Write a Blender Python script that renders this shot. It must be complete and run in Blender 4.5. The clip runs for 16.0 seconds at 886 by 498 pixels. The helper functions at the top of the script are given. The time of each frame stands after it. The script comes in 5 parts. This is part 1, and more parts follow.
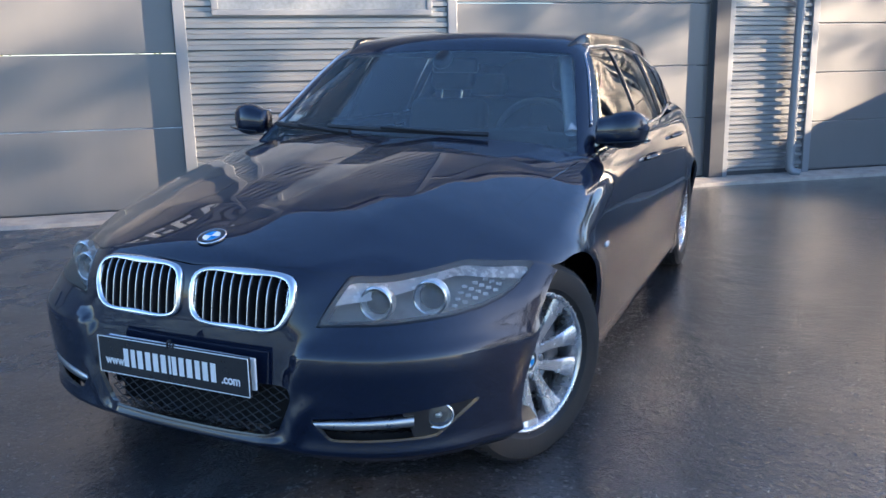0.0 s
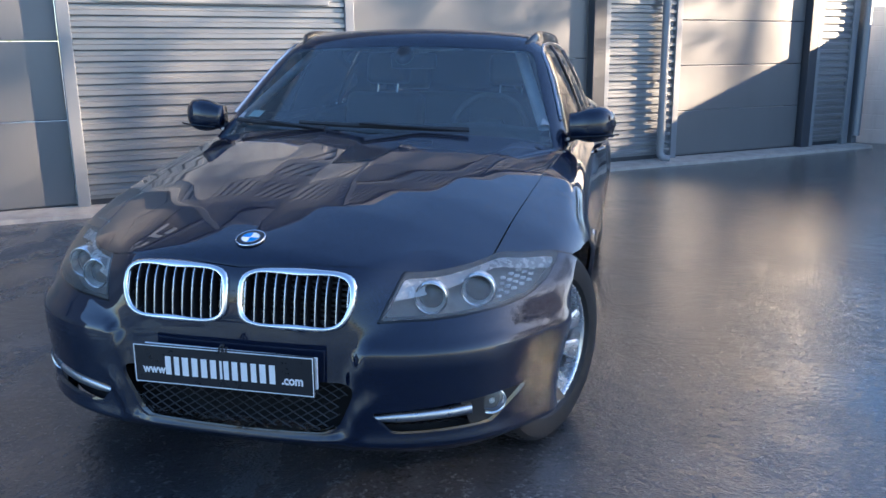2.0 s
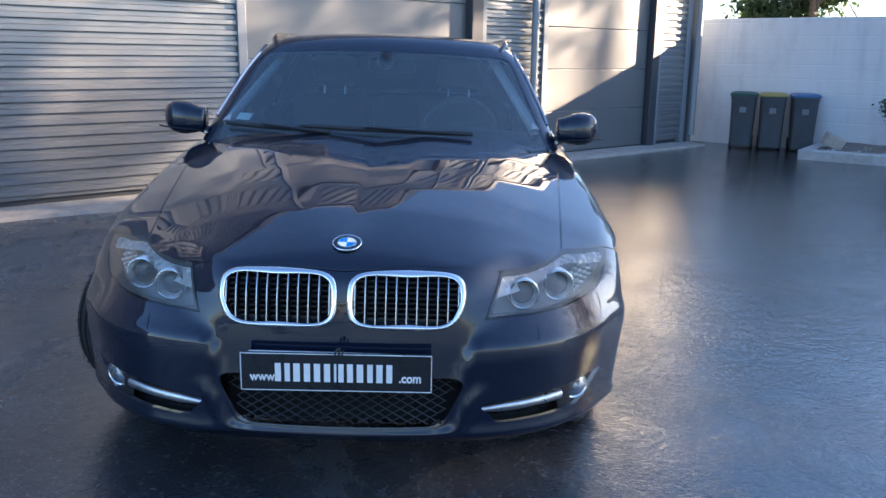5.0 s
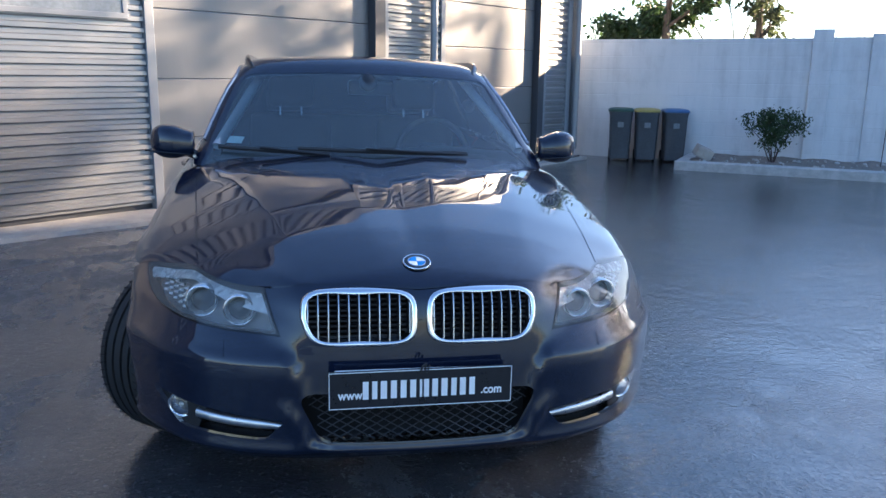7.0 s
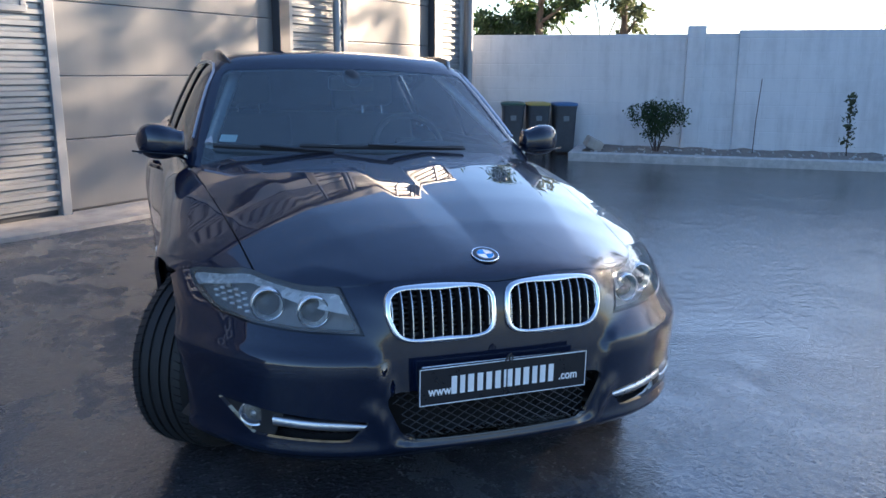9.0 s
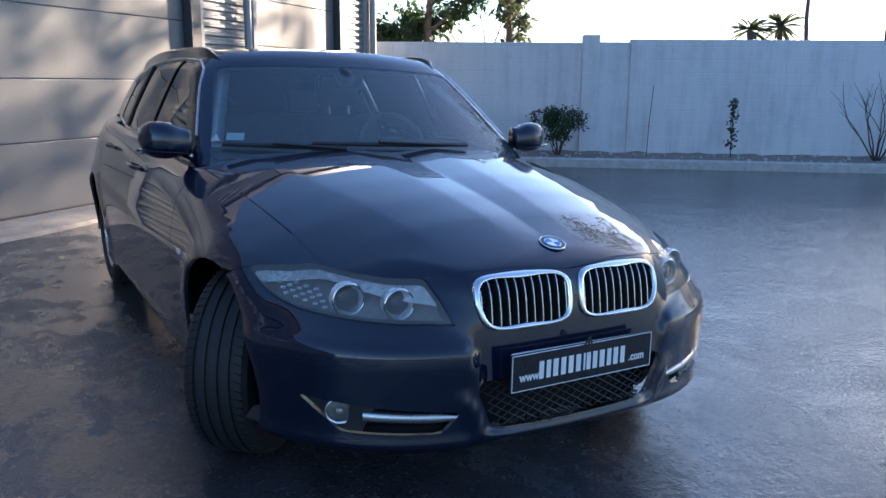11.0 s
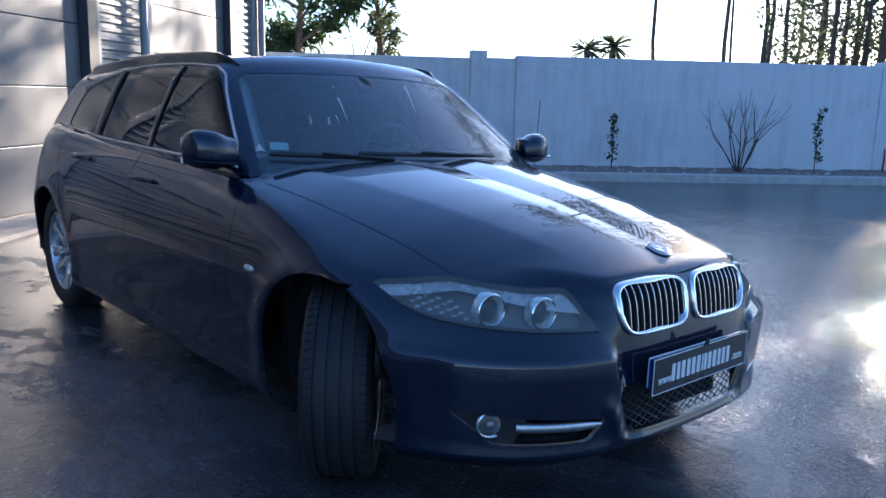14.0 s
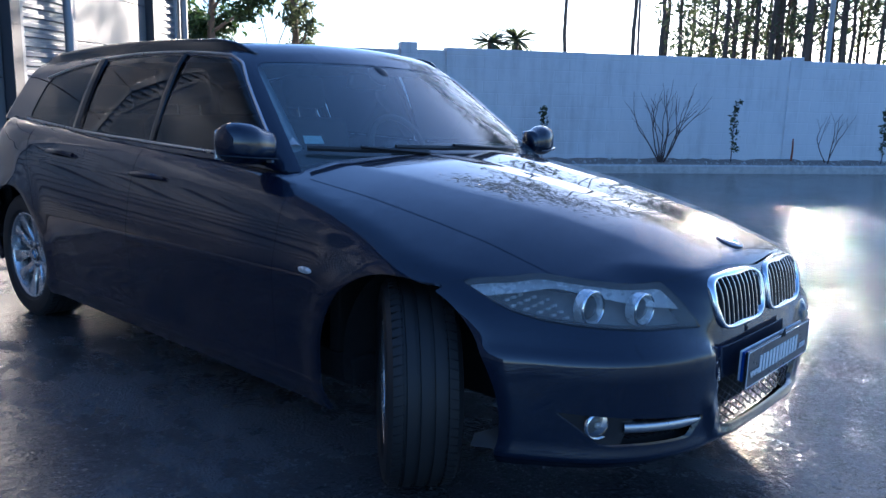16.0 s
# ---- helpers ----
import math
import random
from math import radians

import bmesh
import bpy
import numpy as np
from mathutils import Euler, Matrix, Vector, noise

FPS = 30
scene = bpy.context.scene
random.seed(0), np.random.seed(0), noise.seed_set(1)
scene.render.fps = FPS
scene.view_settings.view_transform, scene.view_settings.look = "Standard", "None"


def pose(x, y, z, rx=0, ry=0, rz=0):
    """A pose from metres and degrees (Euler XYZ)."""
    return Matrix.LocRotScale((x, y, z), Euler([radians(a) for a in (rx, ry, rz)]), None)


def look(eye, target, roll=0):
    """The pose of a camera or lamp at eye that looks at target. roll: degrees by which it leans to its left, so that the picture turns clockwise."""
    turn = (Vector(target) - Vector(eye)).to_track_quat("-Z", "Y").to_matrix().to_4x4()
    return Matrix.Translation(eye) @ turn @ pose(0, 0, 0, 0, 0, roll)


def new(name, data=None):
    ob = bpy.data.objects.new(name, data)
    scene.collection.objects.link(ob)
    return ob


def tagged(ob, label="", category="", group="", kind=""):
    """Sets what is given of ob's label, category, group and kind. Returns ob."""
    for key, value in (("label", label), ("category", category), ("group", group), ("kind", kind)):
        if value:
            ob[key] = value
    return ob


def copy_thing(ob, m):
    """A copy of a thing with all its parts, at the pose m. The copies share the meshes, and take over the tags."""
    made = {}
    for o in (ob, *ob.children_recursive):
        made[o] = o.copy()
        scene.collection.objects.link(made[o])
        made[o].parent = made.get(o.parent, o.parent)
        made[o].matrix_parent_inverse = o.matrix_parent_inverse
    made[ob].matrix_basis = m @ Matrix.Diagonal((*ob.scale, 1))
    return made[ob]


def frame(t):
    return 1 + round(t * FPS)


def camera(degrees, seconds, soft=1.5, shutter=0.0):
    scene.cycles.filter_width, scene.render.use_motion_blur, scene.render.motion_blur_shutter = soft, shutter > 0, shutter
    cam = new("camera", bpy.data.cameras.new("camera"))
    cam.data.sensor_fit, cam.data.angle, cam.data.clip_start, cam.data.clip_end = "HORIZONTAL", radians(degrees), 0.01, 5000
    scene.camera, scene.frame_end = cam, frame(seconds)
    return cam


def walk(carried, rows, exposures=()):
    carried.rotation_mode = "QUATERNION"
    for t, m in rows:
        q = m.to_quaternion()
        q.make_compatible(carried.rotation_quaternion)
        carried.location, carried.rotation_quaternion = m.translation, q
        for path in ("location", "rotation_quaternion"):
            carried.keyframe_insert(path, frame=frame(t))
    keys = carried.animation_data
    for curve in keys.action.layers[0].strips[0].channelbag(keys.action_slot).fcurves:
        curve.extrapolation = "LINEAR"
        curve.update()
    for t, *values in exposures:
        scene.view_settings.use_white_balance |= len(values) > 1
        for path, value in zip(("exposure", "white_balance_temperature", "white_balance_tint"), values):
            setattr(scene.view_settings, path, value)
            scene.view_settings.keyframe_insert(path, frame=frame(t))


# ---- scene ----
cam = camera(57.9, 16.0)
EXPOSURES = [(0.0, 3.6, 5100, 13), (4.0, 3.65, 5150, 14), (9.0, 3.45, 5200, 14), (12.5, 3.05, 4750, 14), (16.0, 3.0, 4450, 14)]
PATH = [
    (0, (1.501, -1.475, 1.186), (0.698, 0.307, 0.759), -1.2),
    (0.5, (1.4, -1.537, 1.209), (0.681, 0.277, 0.769), -1.0),
    (1, (1.251, -1.571, 1.211), (0.624, 0.275, 0.767), -1.0),
    (1.5, (1.102, -1.635, 1.226), (0.572, 0.238, 0.768), -0.9),
    (2, (1.012, -1.728, 1.232), (0.573, 0.168, 0.77), -0.7),
    (2.5, (0.911, -1.816, 1.237), (0.559, 0.097, 0.773), -0.5),
    (3, (0.792, -1.859, 1.242), (0.52, 0.066, 0.775), -0.1),
    (3.5, (0.62, -1.897, 1.254), (0.43, 0.037, 0.781), 0.4),
    (4, (0.479, -1.921, 1.251), (0.364, 0.019, 0.778), 0.7),
    (4.2, (0.454, -1.913, 1.256), (0.356, 0.027, 0.777), 0.7),
    (6.3, (-0.188, -2.026, 1.294), (0.063, -0.092, 0.848), 1.1),
    (6.5, (-0.24, -2.027, 1.297), (0.043, -0.097, 0.854), 1.2),
    (7, (-0.355, -2.001, 1.297), (0.007, -0.082, 0.869), 0.7),
    (7.5, (-0.476, -1.988, 1.293), (-0.03, -0.085, 0.87), 0.6),
    (8, (-0.651, -1.963, 1.294), (-0.121, -0.082, 0.871), 0.3),
    (8.5, (-0.804, -1.941, 1.281), (-0.191, -0.086, 0.854), 0.3),
    (9, (-0.946, -1.856, 1.287), (-0.255, -0.03, 0.852), 0.4),
    (9.2, (-0.996, -1.824, 1.292), (-0.279, -0.009, 0.854), 0.2),
    (11.5, (-1.625, -1.567, 1.214), (-0.57, 0.086, 0.817), 0.9),
    (12, (-1.753, -1.485, 1.207), (-0.631, 0.124, 0.819), 1.1),
    (12.5, (-1.909, -1.393, 1.216), (-0.73, 0.177, 0.833), 1.2),
    (13, (-2.007, -1.298, 1.193), (-0.784, 0.239, 0.816), 1.2),
    (13.5, (-2.098, -1.206, 1.197), (-0.835, 0.299, 0.824), 1.3),
    (14, (-2.158, -1.132, 1.203), (-0.857, 0.341, 0.832), 1.4),
    (14.5, (-2.252, -0.998, 1.206), (-0.907, 0.435, 0.834), 1.5),
    (15, (-2.348, -0.882, 1.204), (-0.958, 0.506, 0.828), 1.7),
    (15.5, (-2.411, -0.794, 1.177), (-0.978, 0.549, 0.798), 1.6),
    (16, (-2.463, -0.685, 1.185), (-0.99, 0.612, 0.802), 1.5),
]
walk(cam, [(t, look(eye, target, roll)) for t, eye, target, roll in PATH],
     exposures=EXPOSURES)

# ---------------------------------------------------------------- light
SUN_AZ, SUN_EL = 17.0, 16.5
world = bpy.data.worlds.new("sky")
scene.world = world
world.use_nodes = True
wn = world.node_tree
wn.nodes.clear()
sky = wn.nodes.new("ShaderNodeTexSky")
sky.sky_type, sky.sun_disc = "NISHITA", False
sky.sun_elevation, sky.sun_rotation = radians(SUN_EL), radians(90 - SUN_AZ)
sky.air_density, sky.dust_density, sky.ozone_density = 1.0, 0.7, 1.0
back = wn.nodes.new("ShaderNodeBackground")
back.inputs["Strength"].default_value = 0.032
wout = wn.nodes.new("ShaderNodeOutputWorld")
wn.links.new(sky.outputs[0], back.inputs[0])
wn.links.new(back.outputs[0], wout.inputs[0])
sun = new("sun", bpy.data.lights.new("sun", "SUN"))
sun.data.energy, sun.data.angle, sun.data.color = 5.0, radians(0.6), (1.0, 0.68, 0.36)
sun.matrix_world = look((0, 0, 30), (-math.cos(radians(SUN_AZ)) * math.cos(radians(SUN_EL)),
                                     -math.sin(radians(SUN_AZ)) * math.cos(radians(SUN_EL)), 30 - math.sin(radians(SUN_EL))))


# ---------------------------------------------------------------- materials
class Nodes:
    """A material's node tree with short calls."""

    def __init__(self, name):
        self.mat = bpy.data.materials.new(name)
        self.mat.use_nodes = True
        self.t = self.mat.node_tree
        self.p = self.t.nodes["Principled BSDF"]
        self.co = self.add("ShaderNodeTexCoord").outputs["Object"]

    def add(self, kind, **values):
        n = self.t.nodes.new(kind)
        for key, value in values.items():
            setattr(n, key, value)
        return n

    def link(self, a, b):
        self.t.links.new(a, b)

    def place(self, scale=(1, 1, 1)):
        m = self.add("ShaderNodeMapping")
        m.inputs["Scale"].default_value = scale
        self.link(self.co, m.inputs["Vector"])
        return m.outputs[0]

    def noise(self, scale, detail=4.0, rough=0.55, vec=None):
        n = self.add("ShaderNodeTexNoise")
        n.inputs["Scale"].default_value, n.inputs["Detail"].default_value, n.inputs["Roughness"].default_value = scale, detail, rough
        self.link(vec or self.co, n.inputs["Vector"])
        return n.outputs["Fac"]

    def ramp(self, fac, stops):
        r = self.add("ShaderNodeValToRGB")
        e = r.color_ramp.elements
        while len(e) < len(stops):
            e.new(0.5)
        for slot, (at, c) in zip(e, stops):
            slot.position = at
            slot.color = (*c, 1) if isinstance(c, tuple) else (c, c, c, 1)
        self.link(fac, r.inputs[0])
        return r.outputs[0]

    def math(self, op, a, b):
        m = self.add("ShaderNodeMath", operation=op)
        for slot, v in zip(m.inputs, (a, b)):
            if isinstance(v, (int, float)):
                slot.default_value = v
            else:
                self.link(v, slot)
        return m.outputs[0]

    def mix(self, fac, a, b):
        m = self.add("ShaderNodeMix", data_type="RGBA")
        for slot, v in ((m.inputs[0], fac), (m.inputs[6], a), (m.inputs[7], b)):
            if isinstance(v, (int, float)):
                slot.default_value = v
            elif isinstance(v, tuple):
                slot.default_value = (*v, 1)
            else:
                self.link(v, slot)
        return m.outputs[2]

    def bump(self, height, strength, distance=0.01):
        b = self.add("ShaderNodeBump")
        b.inputs["Strength"].default_value, b.inputs["Distance"].default_value = strength, distance
        self.link(height, b.inputs["Height"])
        self.link(b.outputs[0], self.p.inputs["Normal"])

    def set(self, **values):
        for key, v in values.items():
            slot = self.p.inputs[key.replace("_", " ")]
            if isinstance(v, (int, float)):
                slot.default_value = v
            elif isinstance(v, tuple):
                slot.default_value = (*v, 1)
            else:
                self.link(v, slot)
        return self


def simple(name, color, rough=0.5, metal=0.0, vary=0.12, scale=40.0, bump=0.0, coat=0.0):
    """A surface with slight two-scale variation of colour and gloss."""
    m = Nodes(name)
    f = m.math("ADD", m.math("MULTIPLY", m.noise(scale), 0.6), m.math("MULTIPLY", m.noise(scale * 0.12), 0.4))
    lo = tuple(max(c * (1 - vary * 2), 0) for c in color)
    hi = tuple(min(c * (1 + vary * 2), 1) for c in color)
    m.set(Base_Color=m.ramp(f, [(0.3, lo), (0.7, hi)]), Metallic=metal, Coat_Weight=coat)
    m.set(Roughness=m.ramp(f, [(0.3, max(rough - 0.06, 0.01)), (0.7, min(rough + 0.08, 1))]))
    if bump:
        m.bump(m.noise(scale * 3), bump, 0.002)
    return m.mat


def make_paint():
    """Dark blue metallic base under clear lacquer, with a thin film of dust and dried rain."""
    m = Nodes("black_blue_paint")
    dust_sheen = m.noise(3.0, 5)
    flake = m.ramp(m.noise(900.0, 1), [(0.35, (0.002, 0.0048, 0.016)), (0.75, (0.005, 0.0105, 0.036))])
    m.set(Base_Color=flake, Metallic=0.2, Specular_IOR_Level=0.1, Coat_Weight=1.0, Coat_IOR=1.6)
    m.set(Roughness=m.ramp(dust_sheen, [(0.35, 0.42), (0.75, 0.52)]), Coat_Roughness=m.ramp(dust_sheen, [(0.4, 0.012), (0.8, 0.06)]))
    return m.mat


def make_glass(name, tint, gloss=0.0, haze=0.0, ior=1.55, dust_sheen=(0.46, 0.56, 0.62)):
    """A thin pane: tinted passage with a mirror coat by Fresnel."""
    m = Nodes(name)
    t = m.t
    t.nodes.remove(m.p)
    clear = m.add("ShaderNodeBsdfTransparent")
    clear.inputs[0].default_value = (*tint, 1)
    shine = m.add("ShaderNodeBsdfGlossy")
    shine.inputs["Roughness"].default_value = 0.01 + gloss
    fr = m.add("ShaderNodeFresnel")
    fr.inputs["IOR"].default_value = ior
    # Diffuse film: real haze on lamp lenses, painted sky sheen on the windscreen.
    film = m.add("ShaderNodeBsdfDiffuse")
    film.inputs[0].default_value = (*dust_sheen, 1)
    pane = m.add("ShaderNodeMixShader")
    pane.inputs[0].default_value = haze
    m.link(clear.outputs[0], pane.inputs[1])
    m.link(film.outputs[0], pane.inputs[2])
    mx = m.add("ShaderNodeMixShader")
    m.link(fr.outputs[0], mx.inputs[0])
    m.link(pane.outputs[0], mx.inputs[1])
    m.link(shine.outputs[0], mx.inputs[2])
    m.link(mx.outputs[0], t.nodes["Material Output"].inputs[0])
    return m.mat


def make_asphalt():
    """Rain-wet asphalt: a water film with grit standing through it, drier towards the hall's far end."""
    m = Nodes("wet_asphalt")
    split = m.add("ShaderNodeSeparateXYZ")
    m.link(m.co, split.inputs[0])
    wide = m.noise(0.22, 6, 0.62)
    mid = m.noise(1.6, 6, 0.7, m.place((1.0, 0.6, 1.0)))
    grit = m.noise(70.0, 4, 0.75)
    fine = m.noise(210.0, 2, 0.6)
    flow = m.math("MULTIPLY", split.outputs[0], 0.035)
    wet = m.math("ADD", flow, m.math("ADD", m.math("MULTIPLY", wide, 0.6), m.math("MULTIPLY", mid, 0.4)))
    damp = m.ramp(wet, [(0.40, 0.0), (0.47, 0.65), (0.56, 1.0)])
    dry = m.mix(grit, (0.024, 0.026, 0.03), (0.15, 0.155, 0.165))
    soaked = m.mix(grit, (0.008, 0.0085, 0.01), (0.06, 0.061, 0.065))
    vor = m.add("ShaderNodeTexVoronoi")
    vor.inputs["Scale"].default_value = 85.0
    m.link(m.co, vor.inputs["Vector"])
    pale = m.ramp(m.noise(48.0, 1), [(0.64, 0.0), (0.68, 1.0)])
    base = m.mix(m.math("MULTIPLY", pale, 0.3), m.mix(damp, dry, soaked), (0.26, 0.25, 0.24))
    pool = m.math("MULTIPLY", m.ramp(m.noise(1.15, 4, 0.6), [(0.54, 0.0), (0.62, 1.0)]), m.ramp(damp, [(0.3, 0.0), (0.7, 1.0)]))
    patch = m.ramp(m.noise(2.6, 9, 0.72, m.place((1.0, 0.7, 1.0))), [(0.44, 0.0), (0.56, 1.0)])
    film = m.math("MULTIPLY", m.ramp(damp, [(0.0, 0.36), (0.35, 0.20), (0.7, 0.09), (1.0, 0.045)]), m.ramp(patch, [(0.0, 1.6), (1.0, 0.55)]))
    speck = m.ramp(grit, [(0.35, 0.7), (0.7, 1.5)])
    rough = m.math("MULTIPLY", m.math("MULTIPLY", film, speck), m.math("SUBTRACT", 1.0, m.math("MULTIPLY", pool, 0.7)))
    m.set(Base_Color=base, Roughness=rough, IOR=1.72)
    waves = m.math("ADD", m.math("MULTIPLY", m.noise(9.0, 3, 0.6), 1.2), m.math("MULTIPLY", m.noise(34.0, 4, 0.65), 0.9))
    height = m.math("ADD", m.math("MULTIPLY", vor.outputs["Distance"], 0.8), m.math("MULTIPLY", fine, 0.5))
    level = m.math("MULTIPLY", height, m.ramp(damp, [(0.0, 1.0), (0.5, 0.6), (1.0, 0.38)]))
    level = m.math("MULTIPLY", level, m.ramp(patch, [(0.0, 0.9), (1.0, 0.25)]))
    level = m.math("MULTIPLY", level, m.math("SUBTRACT", 1.0, m.math("MULTIPLY", pool, 0.9)))
    level = m.math("ADD", level, m.math("MULTIPLY", waves, m.ramp(damp, [(0.0, 0.5), (1.0, 1.0)])))
    m.bump(level, 0.85, 0.0046)
    return m.mat


def make_concrete(name, color, scale=6.0):
    m = Nodes(name)
    f = m.noise(scale, 8, 0.65)
    g = m.noise(scale * 14, 4)
    dark = tuple(c * 0.62 for c in color)
    m.set(Base_Color=m.mix(m.math("MULTIPLY", g, 0.35), m.ramp(f, [(0.3, dark), (0.62, color)]), tuple(c * 0.75 for c in color)), Roughness=0.85)
    m.bump(m.math("ADD", f, m.math("MULTIPLY", g, 0.6)), 0.35, 0.01)
    return m.mat


def make_white_wall():
    """White render over blockwork, with faint courses and streaks."""
    m = Nodes("white_render")
    brick = m.add("ShaderNodeTexBrick")
    brick.inputs["Scale"].default_value = 1.0
    brick.inputs["Brick Width"].default_value, brick.inputs["Row Height"].default_value = 0.5, 0.2
    brick.inputs["Mortar Size"].default_value, brick.inputs["Mortar Smooth"].default_value = 0.012, 1.0
    m.link(m.place((1, 1, 1)), brick.inputs["Vector"])
    turn = m.add("ShaderNodeMapping")
    turn.inputs["Rotation"].default_value = (radians(90), 0, 0)
    m.link(m.co, turn.inputs["Vector"])
    m.link(turn.outputs[0], brick.inputs["Vector"])
    streak = m.noise(2.0, 6, 0.6, m.place((3.0, 3.0, 0.35)))
    blot = m.noise(1.1, 6, 0.7)
    c = m.ramp(m.math("ADD", m.math("MULTIPLY", streak, 0.5), m.math("MULTIPLY", blot, 0.5)),
               [(0.3, (0.45, 0.46, 0.48)), (0.5, (0.60, 0.61, 0.63)), (0.8, (0.68, 0.68, 0.69))])
    m.set(Base_Color=c, Roughness=0.8)
    m.bump(m.math("ADD", m.math("MULTIPLY", brick.outputs["Fac"], -0.5), m.math("MULTIPLY", m.noise(18.0, 6), 0.6)), 0.5, 0.012)
    return m.mat


def make_sheet(name, color, rough, metal):
    """Painted or zinc sheet metal with dust streaks."""
    m = Nodes(name)
    run = m.noise(1.6, 6, 0.6, m.place((3, 3, 0.6)))
    blot = m.noise(1.3, 5, 0.6)
    f = m.math("ADD", m.math("MULTIPLY", run, 0.55), m.math("MULTIPLY", blot, 0.45))
    m.set(Base_Color=m.ramp(f, [(0.3, tuple(c * 0.90 for c in color)), (0.65, color)]), Metallic=metal,
          Roughness=m.ramp(f, [(0.35, max(0.05, rough - 0.03)), (0.7, rough + 0.05)]))
    m.bump(m.noise(1.2, 2), 0.12, 0.02)
    return m.mat


def make_leaf(name, a, b):
    m = Nodes(name)
    info = m.add("ShaderNodeNewGeometry")
    tone = m.mix(info.outputs["Random Per Island"], a, b)
    m.set(Base_Color=tone, Roughness=0.45)
    through_light = m.add("ShaderNodeBsdfTranslucent")
    m.link(tone, through_light.inputs[0])
    mx = m.add("ShaderNodeMixShader")
    mx.inputs[0].default_value = 0.4
    m.link(m.p.outputs[0], mx.inputs[1])
    m.link(through_light.outputs[0], mx.inputs[2])
    m.link(mx.outputs[0], m.t.nodes["Material Output"].inputs[0])
    return m.mat


PAINT = make_paint()
ASPHALT = make_asphalt()
CONCRETE = make_concrete("pale_concrete", (0.42, 0.39, 0.35))
KERB = make_concrete("kerb_concrete", (0.5, 0.49, 0.47), 9.0)
SOIL = make_concrete("planter_soil", (0.24, 0.21, 0.18), 14.0)
WHITE_WALL = make_white_wall()
DOOR_SHEET = make_sheet("grey_door_sheet", (0.19, 0.19, 0.195), 0.40, 0.4)
CORRUGATED = make_sheet("grey_corrugated_sheet", (0.26, 0.27, 0.285), 0.36, 0.5)
DARK_POST = make_sheet("dark_post_paint", (0.045, 0.05, 0.062), 0.45, 0.0)
GREY_POST = make_sheet("grey_post_paint", (0.24, 0.255, 0.28), 0.42, 0.3)
BLACK_PLASTIC = simple("black_plastic", (0.02, 0.02, 0.022), 0.45, bump=0.1)
GLOSS_BLACK = simple("gloss_black_plastic", (0.006, 0.006, 0.008), 0.08)
RUBBER = simple("tyre_rubber", (0.017, 0.017, 0.018), 0.62, scale=25, bump=0.15)
CHROME = simple("chrome", (0.82, 0.83, 0.85), 0.08, 1.0, 0.03)
SATIN = simple("satin_aluminium", (0.55, 0.56, 0.58), 0.3, 1.0, 0.05)
ALLOY = simple("silver_alloy", (0.62, 0.63, 0.65), 0.24, 0.85, 0.05)
ALLOY_DARK = simple("brake_dust_alloy", (0.10, 0.10, 0.105), 0.45, 0.6)
STEEL = simple("brake_steel", (0.3, 0.3, 0.31), 0.35, 1.0)
WELL = simple("wheel_well_liner", (0.008, 0.008, 0.009), 0.9)
# The bluish film puts a sheen of reflected sky into the windscreen's colour.
GLASS = make_glass("windscreen_glass", (0.72, 0.83, 0.86), 0.0, 0.09, 1.75)
TINT = make_glass("tinted_side_glass", (0.30, 0.33, 0.34))
LENS = make_glass("lamp_lens", (0.92, 0.92, 0.90), 0.03, 0.11, 1.5, (0.62, 0.60, 0.55))
PROJECTOR = simple("projector_glass", (0.05, 0.055, 0.06), 0.06)
CABIN = simple("cabin_plastic", (0.06, 0.062, 0.066), 0.7)
FABRIC = simple("seat_fabric", (0.03, 0.031, 0.034), 0.9, scale=90, bump=0.3)
PILLAR_TRIM = simple("pale_pillar_trim", (0.5, 0.5, 0.49), 0.7)
HEADLINER = simple("headliner_fabric", (0.22, 0.22, 0.22), 0.95)
WHITE = simple("white_print", (0.82, 0.83, 0.84), 0.5, vary=0.03)
PLATE_BLACK = simple("plate_black", (0.012, 0.013, 0.017), 0.3)
BLUE = simple("emblem_blue", (0.02, 0.22, 0.62), 0.25)
BAND_BLUE = simple("band_blue", (0.01, 0.06, 0.35), 0.35)
LAMP_BODY = simple("lamp_housing", (0.22, 0.22, 0.22), 0.36)
LAMP_GREY = simple("lamp_bezel", (0.70, 0.71, 0.72), 0.25, 0.3)
BIN = simple("bin_plastic", (0.065, 0.072, 0.084), 0.5, bump=0.1)
BIN_GREEN = simple("bin_lid_green", (0.035, 0.075, 0.055), 0.5)
BIN_YELLOW = simple("bin_lid_yellow", (0.30, 0.25, 0.07), 0.5)
BIN_BLUE = simple("bin_lid_blue", (0.05, 0.11, 0.24), 0.5)
BARK = simple("bark", (0.09, 0.07, 0.055), 0.9, scale=18, bump=0.5)
TWIG = simple("twig", (0.07, 0.05, 0.045), 0.85)
LEAF_DARK = make_leaf("dark_leaf", (0.018, 0.04, 0.012), (0.05, 0.085, 0.025))
LEAF_OLIVE = make_leaf("olive_leaf", (0.03, 0.045, 0.02), (0.085, 0.1, 0.045))
GLASS_SIGN = simple("pale_sign_panel", (0.2, 0.22, 0.25), 0.15, 0.0)
RUST = simple("rust", (0.2, 0.06, 0.03), 0.8)


# ---------------------------------------------------------------- mesh tools
def empty(name, m=None):
    ob = new(name)
    ob.empty_display_size = 0.2
    if m is not None:
        ob.matrix_world = m
    return ob


